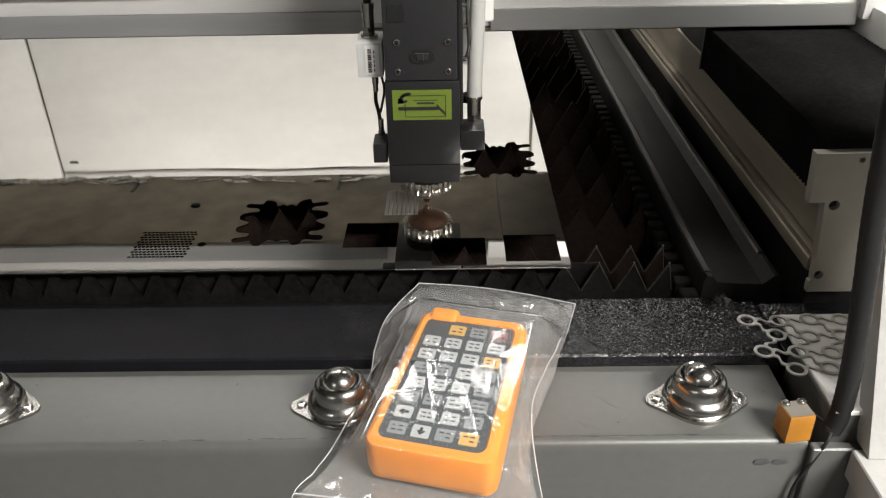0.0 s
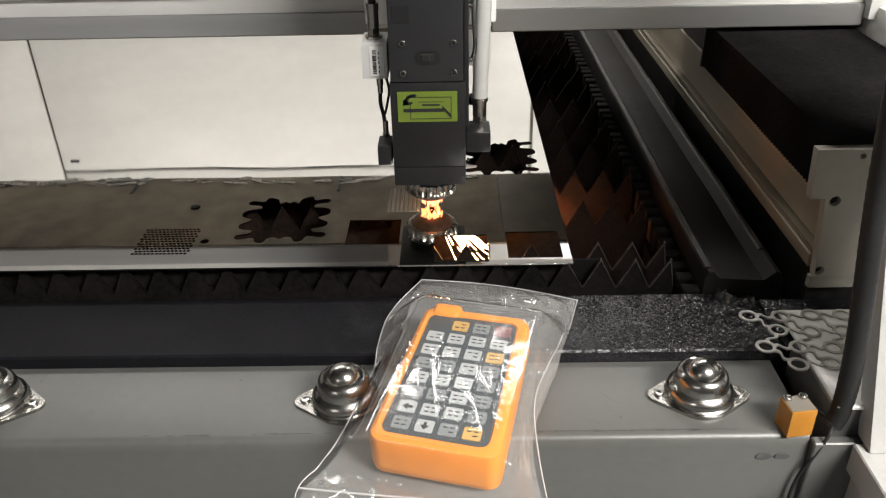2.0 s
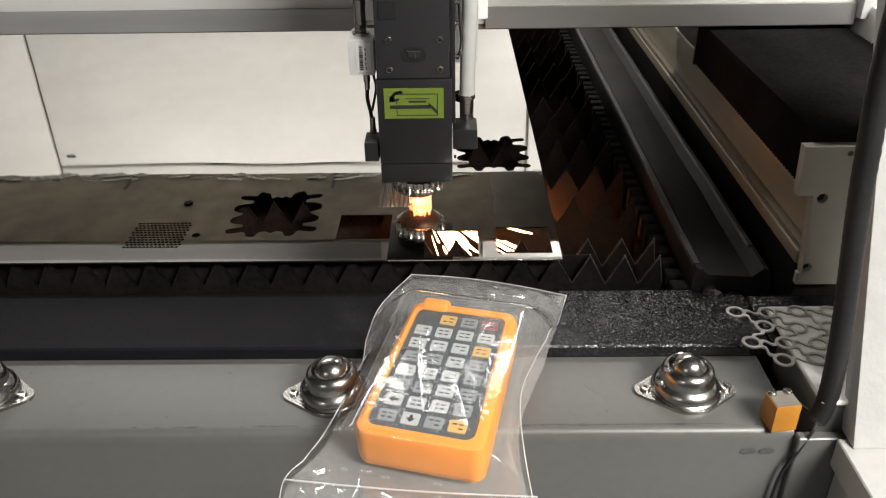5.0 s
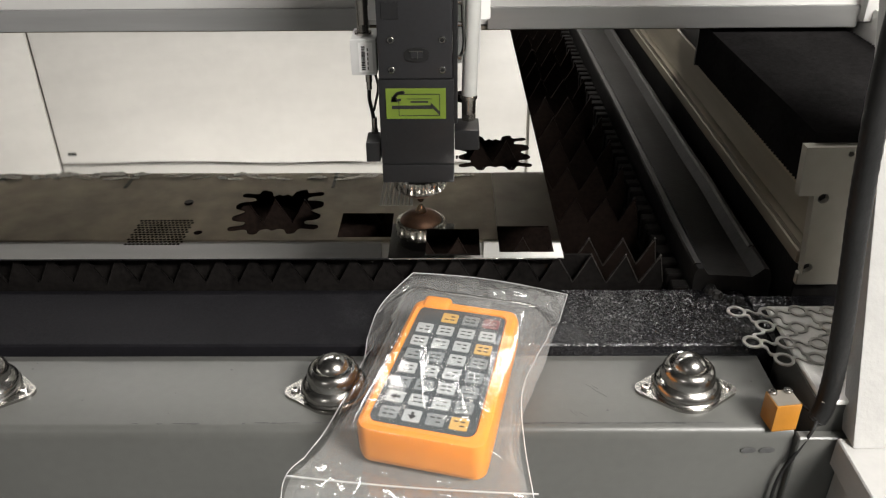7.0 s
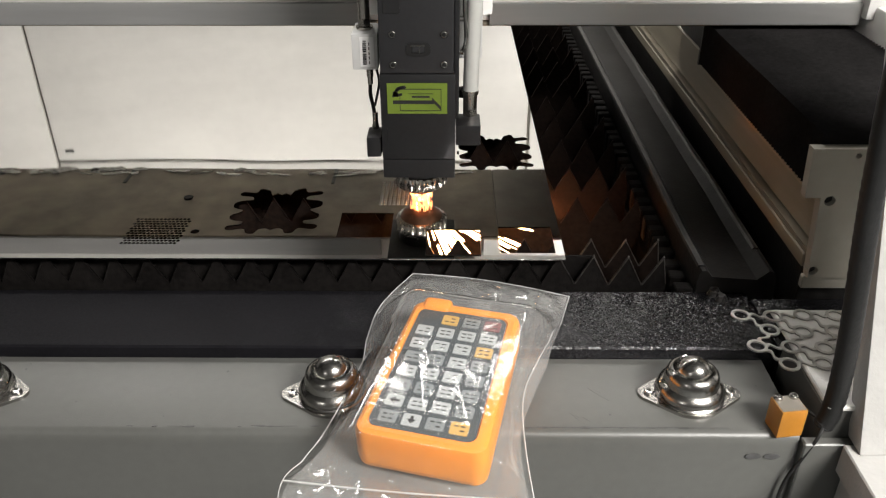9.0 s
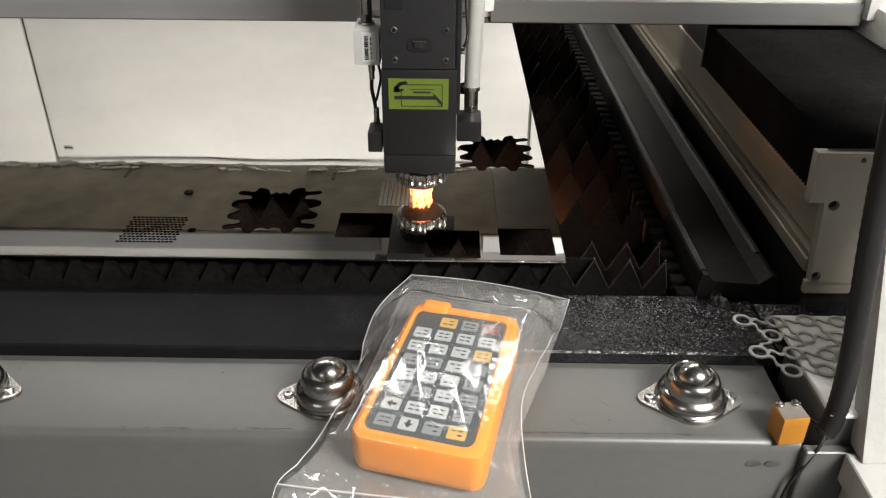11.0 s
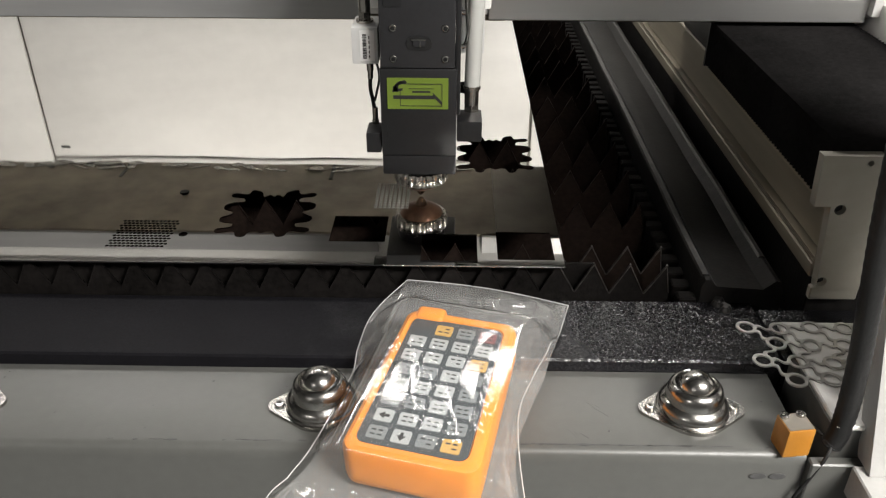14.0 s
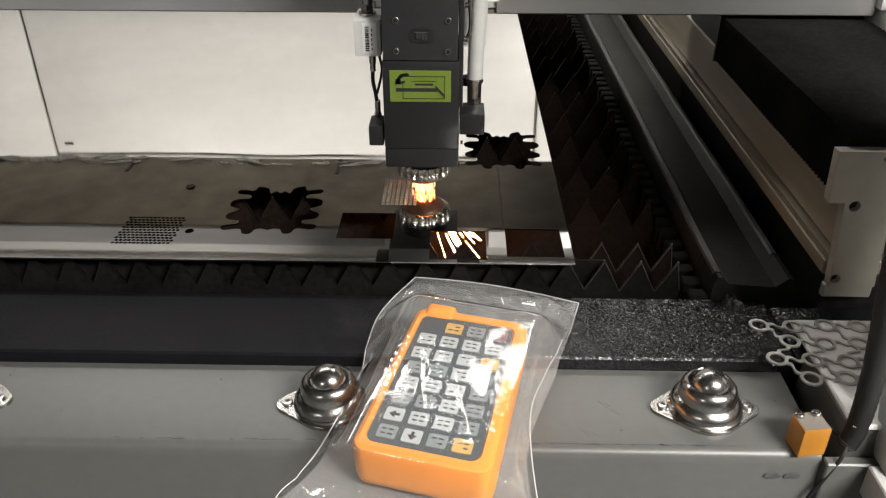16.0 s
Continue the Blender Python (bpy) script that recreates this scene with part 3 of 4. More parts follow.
for ux, uy in ((-0.336, 0.486), (-0.62, 0.49)):
    part("bolt", moved(cyl_bm(0.006, 0, 0.0025, 6), pose(ux, uy, BZ - 0.0048)), RUBBER, gantry, "dark bolt under the beam")
part("carriage", box_bm(0.302, 0.428, 0.462, 0.578, 0.909, BZ - 0.003, 0.002), RUBBER, gantry, "dark rail carriage")
# bridge between head and beam
part("slide_plate", box_bm(-0.073, 0.046, 0.281, BY - 0.001, 1.0, 1.18, 0.002), WHITE, gantry, "pale slide carriage plate")

# ---- cutting head: its origin stands on the sheet under the nozzle ----
head = thing("laser_cutting_head", "charcoal laser cutting head with green sticker and bright nozzle", "laser head", pose(-0.019, 0.231, ZS + 0.0012))
F = -0.041      # front face


def hp(name, bm, material, label="", parent=None, smooth=True):
    return part(name, bm, material, parent or head, label, smooth)


hp("lower_body", box_bm(-0.0315, 0.0325, F, 0.036, 0.0645, 0.142, 0.0016), HEAD, "charcoal anodised lower body")
hp("base_plate", box_bm(-0.0315, 0.0325, F, 0.036, 0.0465, 0.0643, 0.0018), HEAD)
cover = hp("upper_cover", box_bm(-0.0305, 0.031, F - 0.0005, 0.036, 0.1425, 0.34, 0.0018), HEAD_TOP, "charcoal screwed cover plate")
hp("side_rib", box_bm(0.0312, 0.0355, F + 0.006, 0.036, 0.1, 0.34, 0.001), HEAD)
for sx, sz in ((-0.0195, 0.1755), (0.0228, 0.1755), (-0.0195, 0.1505), (0.0228, 0.1505)):
    s = hp("screw", lathe_bm([(0.003, 0), (0.003, 0.0008), (0.0025, 0.0012), (0.0018, 0.0012), (0.0016, 0.0002)], 16), CHROME, "bright socket screw", cover)
    hp("socket", cyl_bm(0.0016, 0.0003, 0.0011, 6), RUBBER, "", cover).matrix_basis = pose(sx, F - 0.0006, sz, 90)
    s.matrix_basis = pose(sx, F - 0.0006, sz, 90)
wd = hp("window_frame", moved(flat_cut([[(0.0102 * (abs(math.cos(a)) ** 0.6) * math.copysign(1, math.cos(a)), 0.0056 * (abs(math.sin(a)) ** 0.6) * math.copysign(1, math.sin(a))) for a in [2 * math.pi * i / 28 for i in range(28)]]], 0.0012),
                              pose(0.0016, F - 0.0004, 0.1632, 90)), RUBBER, "recessed dark sight window", cover)
hp("lens", box_bm(-0.0035, 0.0068, F - 0.0026, F - 0.0015, 0.161, 0.1663, 0.0004, 1), HEAD_TOP, "", wd)
hp("bezel", join(box_bm(-0.0045, 0.0072, F - 0.0031, F - 0.0026, 0.1663, 0.1671), box_bm(0.0022, 0.0028, F - 0.0031, F - 0.0026, 0.1605, 0.166)), CHROME, "", wd)
hp("brand_plate", box_bm(-0.0265, -0.0125, F - 0.0012, F - 0.0004, 0.192, 0.206, 0.0003, 1), HEAD, "faint dark square plate", cover)
stk = hp("sticker", box_bm(-0.0255, 0.0255, F - 0.0008, F - 0.0001, 0.1075, 0.1345, 0.0002, 1), GREEN, "lime green sticker with a black line drawing")


def ink_bar(x0, x1, z0, z1, shear=0.0):
    bm = bmesh.new()
    a = [bm.verts.new(v) for v in ((x0, 0, z0), (x1, 0, z0 + shear), (x1, 0, z1 + shear), (x0, 0, z1))]
    b = [bm.verts.new(v.co + Vector((0, 0.0004, 0))) for v in a]
    bm.faces.new(a)
    bm.faces.new(b[::-1])
    for i in range(4):
        bm.faces.new((a[i], b[i], b[(i + 1) % 4], a[(i + 1) % 4]))
    return moved(bm, pose(0, F - 0.0012, 0.121))


arc = [(-0.0185 + 0.0075 * math.cos(a) + 0.008, 0, 0.0035 + 0.0075 * math.sin(a)) for a in [math.pi * (0.95 - 0.07 * i) for i in range(8)]]
hp("drawing", join(ink_bar(-0.0205, 0.014, -0.0045, -0.0015), ink_bar(0.0125, 0.0205, -0.002, 0.0012, -0.0085), ink_bar(-0.0045, 0.0105, 0.001, 0.0025),
                   ink_bar(-0.0145, 0.0205, 0.0082, 0.0087), ink_bar(0.02, 0.0205, -0.0105, 0.0085), ink_bar(-0.0145, 0.0205, -0.0108, -0.0103), ink_bar(-0.0148, -0.0143, -0.0105, 0.003),
                   ink_bar(-0.0075, 0.0135, 0.0042, 0.0046), ink_bar(-0.021, -0.0125, 0.0014, 0.0034, 0.0015), ink_bar(-0.0205, -0.016, 0.0025, 0.0065, -0.001),
                   *[moved(box_bm(-0.0012, 0.0014, 0, 0.0004, -0.0013, 0.0013), pose(p[0] - 0.001, F - 0.0012, 0.121 + p[2] - 0.001, 0, -(20 + 16 * i))) for i, p in enumerate(arc)]), INK, "black arrow and line drawing", stk)
# knurled nozzle ring and nozzle
bm = lathe_bm([(0.021, 0.0362), (0.0243, 0.036), (0.025, 0.035), (0.025, 0.0248), (0.0242, 0.0235), (0.0225, 0.023), (0.0205, 0.0228)], 96)
for v in bm.verts:
    r = math.hypot(v.co.x, v.co.y)
    if r > 0.024:
        k = round(math.atan2(v.co.y, v.co.x) / (2 * math.pi) * 96) % 4
        if k in (0, 1):
            v.co.x *= 0.945
            v.co.y *= 0.945
hp("collar", lathe_bm([(0.0222, 0.0464), (0.0222, 0.0364), (0.0205, 0.0363)], 48), HEAD, "dark collar over the clamp ring")
hp("nozzle_ring", bm, KNURL, "bright knurled clamp ring")
hp("ceramic_ring", lathe_bm([(0.0203, 0.0229), (0.0195, 0.0212), (0.0165, 0.0182), (0.0105, 0.015), (0.006, 0.0142)], 40), BROWNED, "heat-browned cone")
hp("nozzle", lathe_bm([(0.0056, 0.0144), (0.0048, 0.0118), (0.0034, 0.009), (0.002, 0.007), (0.0012, 0.0069)], 32), BRASS, "small copper nozzle")
# side clamps
hp("side_clamp", box_bm(-0.0455, -0.0327, F + 0.004, F + 0.03, 0.065, 0.0835, 0.0015), HEAD, "black side clamp")
hp("side_clamp", box_bm(0.0328, 0.0545, F + 0.004, F + 0.034, 0.076, 0.0948, 0.0015), HEAD, "black side block")
hp("slot", box_bm(-0.0268, -0.0262, F - 0.0003, F + 0.001, 0.082, 0.094), RUBBER)
# sensor box with barcode label
sb = hp("sensor_box", box_bm(-0.0555, -0.0335, -0.022, 0.016, 0.1395, 0.1702, 0.0012), SENSOR, "pale grey sensor box")
hp("label", box_bm(-0.0485, -0.0365, -0.0226, -0.0221, 0.1425, 0.168, 0.0001, 1), PAPER, "white barcode label", sb)
random.seed(5)
z, bars = 0.1445, []
while z < 0.165:
    w = random.choice((0.0004, 0.0007, 0.0011))
    bars.append(box_bm(-0.0462, -0.043, -0.0231, -0.0227, z, z + w))
    z += w + random.choice((0.0004, 0.0007))
bars += [box_bm(-0.0412, -0.0404, -0.0231, -0.0227, 0.145 + 0.004 * i, 0.1475 + 0.004 * i) for i in range(5)]
hp("barcode", join(*bars), INK, "black barcode bars", sb)
hp("cable_gland", join(cyl_bm(0.0056, 0.1703, 0.179, 6, -0.0455, -0.004), cyl_bm(0.0074, 0.1703, 0.1725, 24, -0.0455, -0.004), cyl_bm(0.005, 0.179, 0.196, 24, -0.0455, -0.004, bevel=0.0006),
                      cyl_bm(0.0055, 0.1945, 0.2, 24, -0.0455, -0.004)), KNURL, "bright cable gland")
hp("cable", tube_bm([(-0.0455, -0.004, 0.199), (-0.045, -0.004, 0.23), (-0.043, 0.01, 0.28)], 0.0035), RUBBER)
hp("connector", join(cyl_bm(0.003, 0.131, 0.1398, 16, -0.042, -0.012), cyl_bm(0.0024, 0.124, 0.131, 16, -0.042, -0.012)), KNURL, "small bright connector")
hp("cable", tube_bm([(-0.042, -0.012, 0.126), (-0.0425, -0.012, 0.115), (-0.0405, -0.013, 0.104), (-0.0395, -0.014, 0.096)], 0.0017), RUBBER)
hp("cable", tube_bm([(-0.037, -0.008, 0.138), (-0.0345, -0.01, 0.125), (-0.037, -0.012, 0.112), (-0.039, -0.013, 0.104)], 0.0011), RUBBER)
hp("connector", join(cyl_bm(0.0025, 0.086, 0.0985, 16, -0.039, -0.014), cyl_bm(0.0032, 0.0825, 0.087, 8, -0.039, -0.014)), KNURL, "small bright connector")
# gas hose on the other side
hp("gas_hose", tube_bm([(0.0458, -0.01, 0.118), (0.0468, -0.01, 0.155), (0.049, -0.008, 0.21), (0.0505, 0.0, 0.28), (0.0525, 0.02, 0.34)], 0.0068, 16), HOSE, "cloudy grey gas hose")
hp("hose_fitting", join(cyl_bm(0.007, 0.0949, 0.101, 6, 0.0455, -0.01), cyl_bm(0.0062, 0.101, 0.1135, 24, 0.0455, -0.01), cyl_bm(0.0076, 0.1136, 0.118, 24, 0.0455, -0.01, bevel=0.0008)), KNURL, "chrome hose fitting")
hp("hose_collar", lathe_bm([(0.0062, 0), (0.0068, 0.001), (0.0068, 0.006), (0.0062, 0.007)], 24), RUBBER).matrix_basis = pose(0.0405, 0.002, 0.108)
hp("bracket", box_bm(0.036, 0.056, 0.012, 0.03, 0.139, 0.3, 0.001), SENSOR, "pale bracket behind the hose")
for bz in (0.154, 0.182, 0.2):
    b = hp("bolt", lathe_bm([(0.0022, 0), (0.0022, 0.003), (0.0012, 0.0032)], 12), CHROME)
    b.matrix_basis = pose(0.0358, -0.018, bz, 0, 90)
hp("small_pipe", tube_bm([(0.037, -0.015, 0.152), (0.041, -0.019, 0.165), (0.0395, -0.016, 0.2), (0.04, -0.012, 0.28)], 0.0016), CHROME)
hp("grub_screw", join(cyl_bm(0.0016, 0.034, 0.036, 10)), CHROME).matrix_basis = pose(0, -0.02, 0.062, 0, 90)

# ---- rail base, bellows and end plate ----
rail = thing("rail_base", "ground steel linear rail base with long grooves", "linear rail", pose(0, 0, 0))
part("foot", box_bm(0.297, 0.42, 0.113, 1.15, 0.76, 0.8405, 0.001, 1), BEDRAIL, rail, "darker foot of the rail base")
part("base", box_bm(0.294, 0.42, 0.113, 1.15, 0.841, 0.8532, 0.001, 1), RAIL, rail, "bare steel rail base")
for i in range(3):
    part("groove_lip", box_bm(0.2955, 0.42, 0.1134, 1.15, 0.8536 + 0.0018 * i, 0.8546 + 0.0018 * i), RAIL, rail, "fine lip between dark grooves")
part("rail", box_bm(0.302, 0.34, 0.1132, 1.15, 0.8592, 0.9075, 0.001, 1), RAIL, rail, "bare steel rail")
bel = thing("bellows", "black accordion bellows covering the linear rail", "bellows", pose(0, 0, 0))


def bellows_bm(y0, y1, n):
    bm = bmesh.new()
    rows = []
    for i in range(2 * n + 1):
        k = 0.0 if i % 2 else 1.0
        y = y0 + (y1 - y0) * i / (2 * n)
        xl, xr, zt, zb = 0.2875 - 0.003 * k, 0.426 + 0.005 * k, 0.9545 + 0.003 * k, 0.9105
        rows.append([bm.verts.new(p) for p in ((xl + 0.012, y, zb - 0.001), (xl, y, zb), (xl, y, zt), (xr, y, zt), (xr, y, zb))])
    for a, b in zip(rows, rows[1:]):
        for i in range(4):
            bm.faces.new((a[i], a[i + 1], b[i + 1], b[i]))
    bm.faces.new(rows[0])
    bm.faces.new(rows[-1][::-1])
    bmesh.ops.recalc_face_normals(bm, faces=bm.faces[:])
    return bm


part("folds", bellows_bm(0.1105, 0.43, 52), BELLOWS, bel, smooth=False)
part("end_frame", box_bm(0.284, 0.432, 0.4305, 0.4345, 0.9085, 0.9585), RUBBER, bel)
for i in range(4):
    part("guide_strip", box_bm(0.2945 - 0.0011 * i, 0.3018, 0.113, 0.43, 0.8985 + 0.0028 * i, 0.8998 + 0.0028 * i), LATH, bel, "thin pale lath at the foot of the folds")
# dark strip stands in for the shade in the gaps between the laths
part("gap_shade", box_bm(0.2968, 0.3016, 0.1135, 0.4295, 0.8965, 0.9098), BELLOWS, bel, "dark strip for the shade between the laths")
ep = [(0.2955, 0.838), (0.33, 0.838), (0.3195, 0.9498), (0.2752, 0.9498), (0.2775, 0.9095), (0.2895, 0.9095)]
plate_holes = [ring_pts(0.297, 0.9071, 0.0042, 18), ring_pts(0.2985, 0.8445, 0.004, 18), ring_pts(0.3094, 0.9444, 0.0022, 12)]
plate = thing("end_plate", "cream painted end plate with bolt holes, before the bellows", "end plate", pose(0, 0, 0))
part("plate", moved(flat_cut([ep] + plate_holes, 0.009), pose(0, 0.1095, 0, 90)), PLATE, plate)
for hx, hz, hr in ((0.297, 0.9071, 0.004), (0.2985, 0.8445, 0.0038), (0.3094, 0.9444, 0.002)):
    part("bolt", moved(cyl_bm(hr, 0, 0.004, 6), pose(hx, 0.109, hz, 90)), RUBBER, plate, "dark recessed socket bolt")
part("foot", box_bm(0.2935, 0.3307, 0.103, 0.1095, 0.826, 0.8377, 0.001, 1), PLATE, plate)

# ---- right side: cover, white ledge, column, cable hose ----
solid("side_cover", box_bm(0.438, 0.75, 0.12, 1.148, 0.3, 0.985, 0.004), WHITE, "white painted side cover of the machine", "machine cover")
ledge = thing("ledge", "chipped white painted ledge beside the table", "ledge", pose(0, 0, 0))
part("top_plate", box_bm(0.2605, 0.4375, -0.038, 0.0756, 0.8205, 0.8245, 0.001, 1), LEDGE, ledge, "white painted top plate")
part("block", box_bm(0.2605, 0.4375, -0.036, 0.0425, 0.45, 0.8203, 0.0012, 1), TABLE, ledge, "grey box under the plate")
col = thing("column", "white chipped machine column on a stepped foot", "column", pose(0, 0, 0))
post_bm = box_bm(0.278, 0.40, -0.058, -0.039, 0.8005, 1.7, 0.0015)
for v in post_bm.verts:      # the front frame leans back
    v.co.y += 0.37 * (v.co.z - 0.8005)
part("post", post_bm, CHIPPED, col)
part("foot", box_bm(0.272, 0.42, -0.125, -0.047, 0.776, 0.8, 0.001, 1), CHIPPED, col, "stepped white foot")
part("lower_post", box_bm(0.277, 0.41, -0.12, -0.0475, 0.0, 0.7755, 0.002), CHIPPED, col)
part("lower_panel", box_bm(0.2475, 0.30, -0.0455, -0.0375, 0.0, 0.798, 0.001, 1), TABLE, col, "grey filler panel")
part("filler", box_bm(0.2475, 0.26, -0.037, 0.043, 0.3, 0.765), SOOT_SHADE, col, "dark gap filler strip")
solid("machine_skirt", box_bm(-1.3, 0.255, 0.0, 1.15, 0.0, 0.449, 0.003), TABLE, "grey painted lower machine body", "machine body", "structure")
part("front_apron", box_bm(-1.3, 0.2555, -0.04, -0.01, 0.0, 0.4495, 0.003), TABLE, frame_m)

hose = thing("cable_conduit", "thick black corrugated cable conduit rising from the table corner", "cable", pose(0, 0, 0))
part("sleeve", tube_bm([(0.2625, -0.0335, 0.8045), (0.2655, -0.033, 0.8157), (0.2655, -0.033, 0.84), (0.2624, -0.033, 0.877), (0.257, -0.033, 0.92), (0.2515, -0.033, 0.962), (0.2475, -0.033, 1.0), (0.243, -0.033, 1.06), (0.24, -0.033, 1.2)], 0.0066, 14, 10, 0.0003), RUBBER, hose)
part("wire", tube_bm([(0.262, -0.035, 0.808), (0.2565, -0.043, 0.803), (0.2495, -0.0448, 0.786), (0.242, -0.0448, 0.764), (0.2395, -0.0455, 0.735), (0.239, -0.047, 0.66)], 0.0012), RUBBER, hose, "thin black wire")
part("wire", tube_bm([(0.243, -0.0175, 0.81), (0.249, -0.012, 0.8085), (0.2555, -0.018, 0.806), (0.261, -0.032, 0.808)], 0.0013), RUBBER, hose, "thin black wire")

sw = thing("limit_block", "small amber plastic sensor block on the table corner", "sensor", pose(0.2368, -0.0322, ZT, 0, 0, 8))
part("block", box_bm(-0.0091, 0.0091, -0.0085, 0.0085, 0.0002, 0.0225, 0.001), AMBER, sw)
part("label", box_bm(-0.0083, 0.0083, -0.0075, 0.0075, 0.0226, 0.0229), UNDER_DARK, sw, "worn dark top label")
for sx in (-0.0055, 0.0055):
    s = part("screw", lathe_bm([(0.003, 0), (0.003, 0.0016), (0.0022, 0.0022), (0.0014, 0.0022), (0.0012, 0.001)], 14), CHROME, sw)
    s.matrix_basis = pose(sx, 0.0055, 0.0229)

# ---- perforated scrap of linked rings on the ledge ----


def scrap_bms():
    rings, bars = [], []
    dx, dy = 0.0243, 0.02
    node = {}
    for r in range(4):
        for c in range(5):
            node[(r, c)] = Vector((c * dx + (0 if r % 2 else 0.016), r * dy + 0.0012 * math.sin(2.1 * c + r), 0))
    for k, p in node.items():
        rings.append(moved(flat_cut([ring_pts(p.x, p.y, 0.0074, 18), ring_pts(p.x, p.y, 0.0051, 18)], 0.0012), Matrix()))
    for (r, c), p in node.items():
        for q in ((r, c + 1), (r + 1, c), (r - 1, c)):
            if q in node and (q[0] == r or r % 2):
                d = node[q] - p
                L = d.length
                a, b = p + d * (0.0062 / L), node[q] - d * (0.0062 / L)
                nrm = Vector((-d.y, d.x, 0)) / L
                pts_u, pts_d = [], []
                for i in range(9):
                    t = i / 8
                    m = a.lerp(b, t) + nrm * 0.0022 * math.sin(2 * math.pi * t)
                    w = 0.0009 + 0.0012 * abs(2 * t - 1) ** 2
                    pts_u.append(((m + nrm * w).x, (m + nrm * w).y))
                    pts_d.append(((m - nrm * w).x, (m - nrm * w).y))
                bars.append(moved(flat_cut([pts_u + pts_d[::-1]], 0.00115), Matrix()))
    return rings, bars


scrap = thing("scrap_lattice", "thin cut steel lattice of linked rings on the ledge", "metal scrap", pose(0.234, 0.006, 0.8248))
rb, bb = scrap_bms()
for b in rb:
    part("ring", b, SCRAP, scrap)
for b in bb:
    part("link", b, SCRAP, scrap)

# ---- wireless remote in its bag ----
RW, RL, RT = 0.042, 0.0684, 0.0345
REM = pose(0.0062, -0.0152, 0.8066, 4.6, 0, -14.3)
remote = thing("remote_control", "orange rubber cased keypad remote lying on the table edge", "remote control", REM)


def rounded(x0, x1, y0, y1, r, n=6):
    out = []
    for cx, cy, a in ((x1 - r, y1 - r, 0), (x0 + r, y1 - r, 90), (x0 + r, y0 + r, 180), (x1 - r, y0 + r, 270)):
        out += [(cx + r * math.cos(radians(a + 90 * i / n)), cy + r * math.sin(radians(a + 90 * i / n))) for i in range(n + 1)]
    return out


def loft(rings_z):
    bm = bmesh.new()
    rows = [[bm.verts.new((x * (1 - 0.6 * y), y, z)) for x, y in pts] for pts, z in rings_z]     # narrower towards the far end
    n = len(rows[0])
    for a, b in zip(rows, rows[1:]):
        for i in range(n):
            bm.faces.new((a[i], a[(i + 1) % n], b[(i + 1) % n], b[i]))
    bm.faces.new(rows[0][::-1])
    bm.faces.new(rows[-1])
    return bm


part("case", loft([(rounded(-RW + 0.004, RW - 0.004, -RL + 0.004, RL - 0.004, 0.008), 0.0), (rounded(-RW + 0.001, RW - 0.001, -RL + 0.001, RL - 0.001, 0.009), 0.003),
                   (rounded(-RW, RW, -RL, RL, 0.01), 0.008), (rounded(-RW, RW, -RL, RL, 0.01), RT - 0.005), (rounded(-RW + 0.0012, RW - 0.0012, -RL + 0.0012, RL - 0.0012, 0.009), RT - 0.0018),
                   (rounded(-RW + 0.004, RW - 0.004, -RL + 0.004, RL - 0.004, 0.008), RT), (rounded(-RW + 0.0062, RW - 0.0082, -RL + 0.0075, RL - 0.0085, 0.007), RT - 0.0004),
                   (rounded(-RW + 0.0068, RW - 0.0088, -RL + 0.0081, RL - 0.0091, 0.0065), RT - 0.0018)]), ORANGE, remote, "orange silicone case with a raised rim")
part("lanyard_lug", box_bm(-0.034, -0.012, RL - 0.011, RL + 0.0035, 0.008, RT + 0.0012, 0.005, 4), ORANGE, remote, "raised orange lug")
pad = part("keypad", loft([(rounded(-RW + 0.0072, RW - 0.0092, -RL + 0.0085, RL - 0.0095, 0.006), RT - 0.0022), (rounded(-RW + 0.0072, RW - 0.0092, -RL + 0.0085, RL - 0.0095, 0.006), RT - 0.0012)]), PANEL, remote, "dark keypad film with printed keys")
random.seed(8)
kw, kh = 0.0118, 0.0102
for r in range(8):
    for c in range(4):
        kx, ky = -0.0245 + 0.0156 * c, RL - 0.0195 - 0.01425 * r
        m = KEY
        if r == 0 and c == 0:
            continue
        if (r, c) in ((0, 1), (2, 3), (7, 3)):
            m = KEY_YELLOW
        elif (r, c) == (0, 3):
            m = KEY_RED
        elif (r in (3, 5) and c != 2) or (r, c) in ((7, 0), (7, 2), (4, 3), (6, 3), (0, 2)):
            m = KEY_DIM
        k = part("key", flat_cut([rounded(kx - kw / 2, kx + kw / 2, ky - kh / 2, ky + kh / 2, 0.0012, 3)], 0.0006), m, pad)
        k.matrix_basis = pose(0, 0, RT - 0.0013)
        if (r, c) == (7, 1):
            ic = join(box_bm(kx - 0.001, kx + 0.001, ky - 0.0005, ky + 0.0032, 0, 0.0002), moved(flat_cut([[(-0.003, 0.0005), (3e-3, 0.0005), (0, -0.0033)]], 0.0002), pose(kx, ky, 0)))
        elif (r, c) == (6, 0):
            ic = join(box_bm(kx - 0.0005, kx + 0.0036, ky - 0.001, ky + 0.001, 0, 0.0002), moved(flat_cut([[(0.0004, -0.003), (0.0004, 0.003), (-0.0035, 0)]], 0.0002), pose(kx, ky, 0)))
        else:
            ic = join(*[box_bm(kx + dx0 - 0.0016, kx + dx0 + 0.0014, ky + dy0 - 0.0005, ky + dy0 + 0.0005, 0, 0.0002) for dx0 in (-0.0022, 0.0022) for dy0 in (-0.0018, 0.0018) if random.random() < 0.8 or dx0 > 0])
        part("symbol", ic, INK, k).matrix_basis = pose(0, 0, 0.0006)


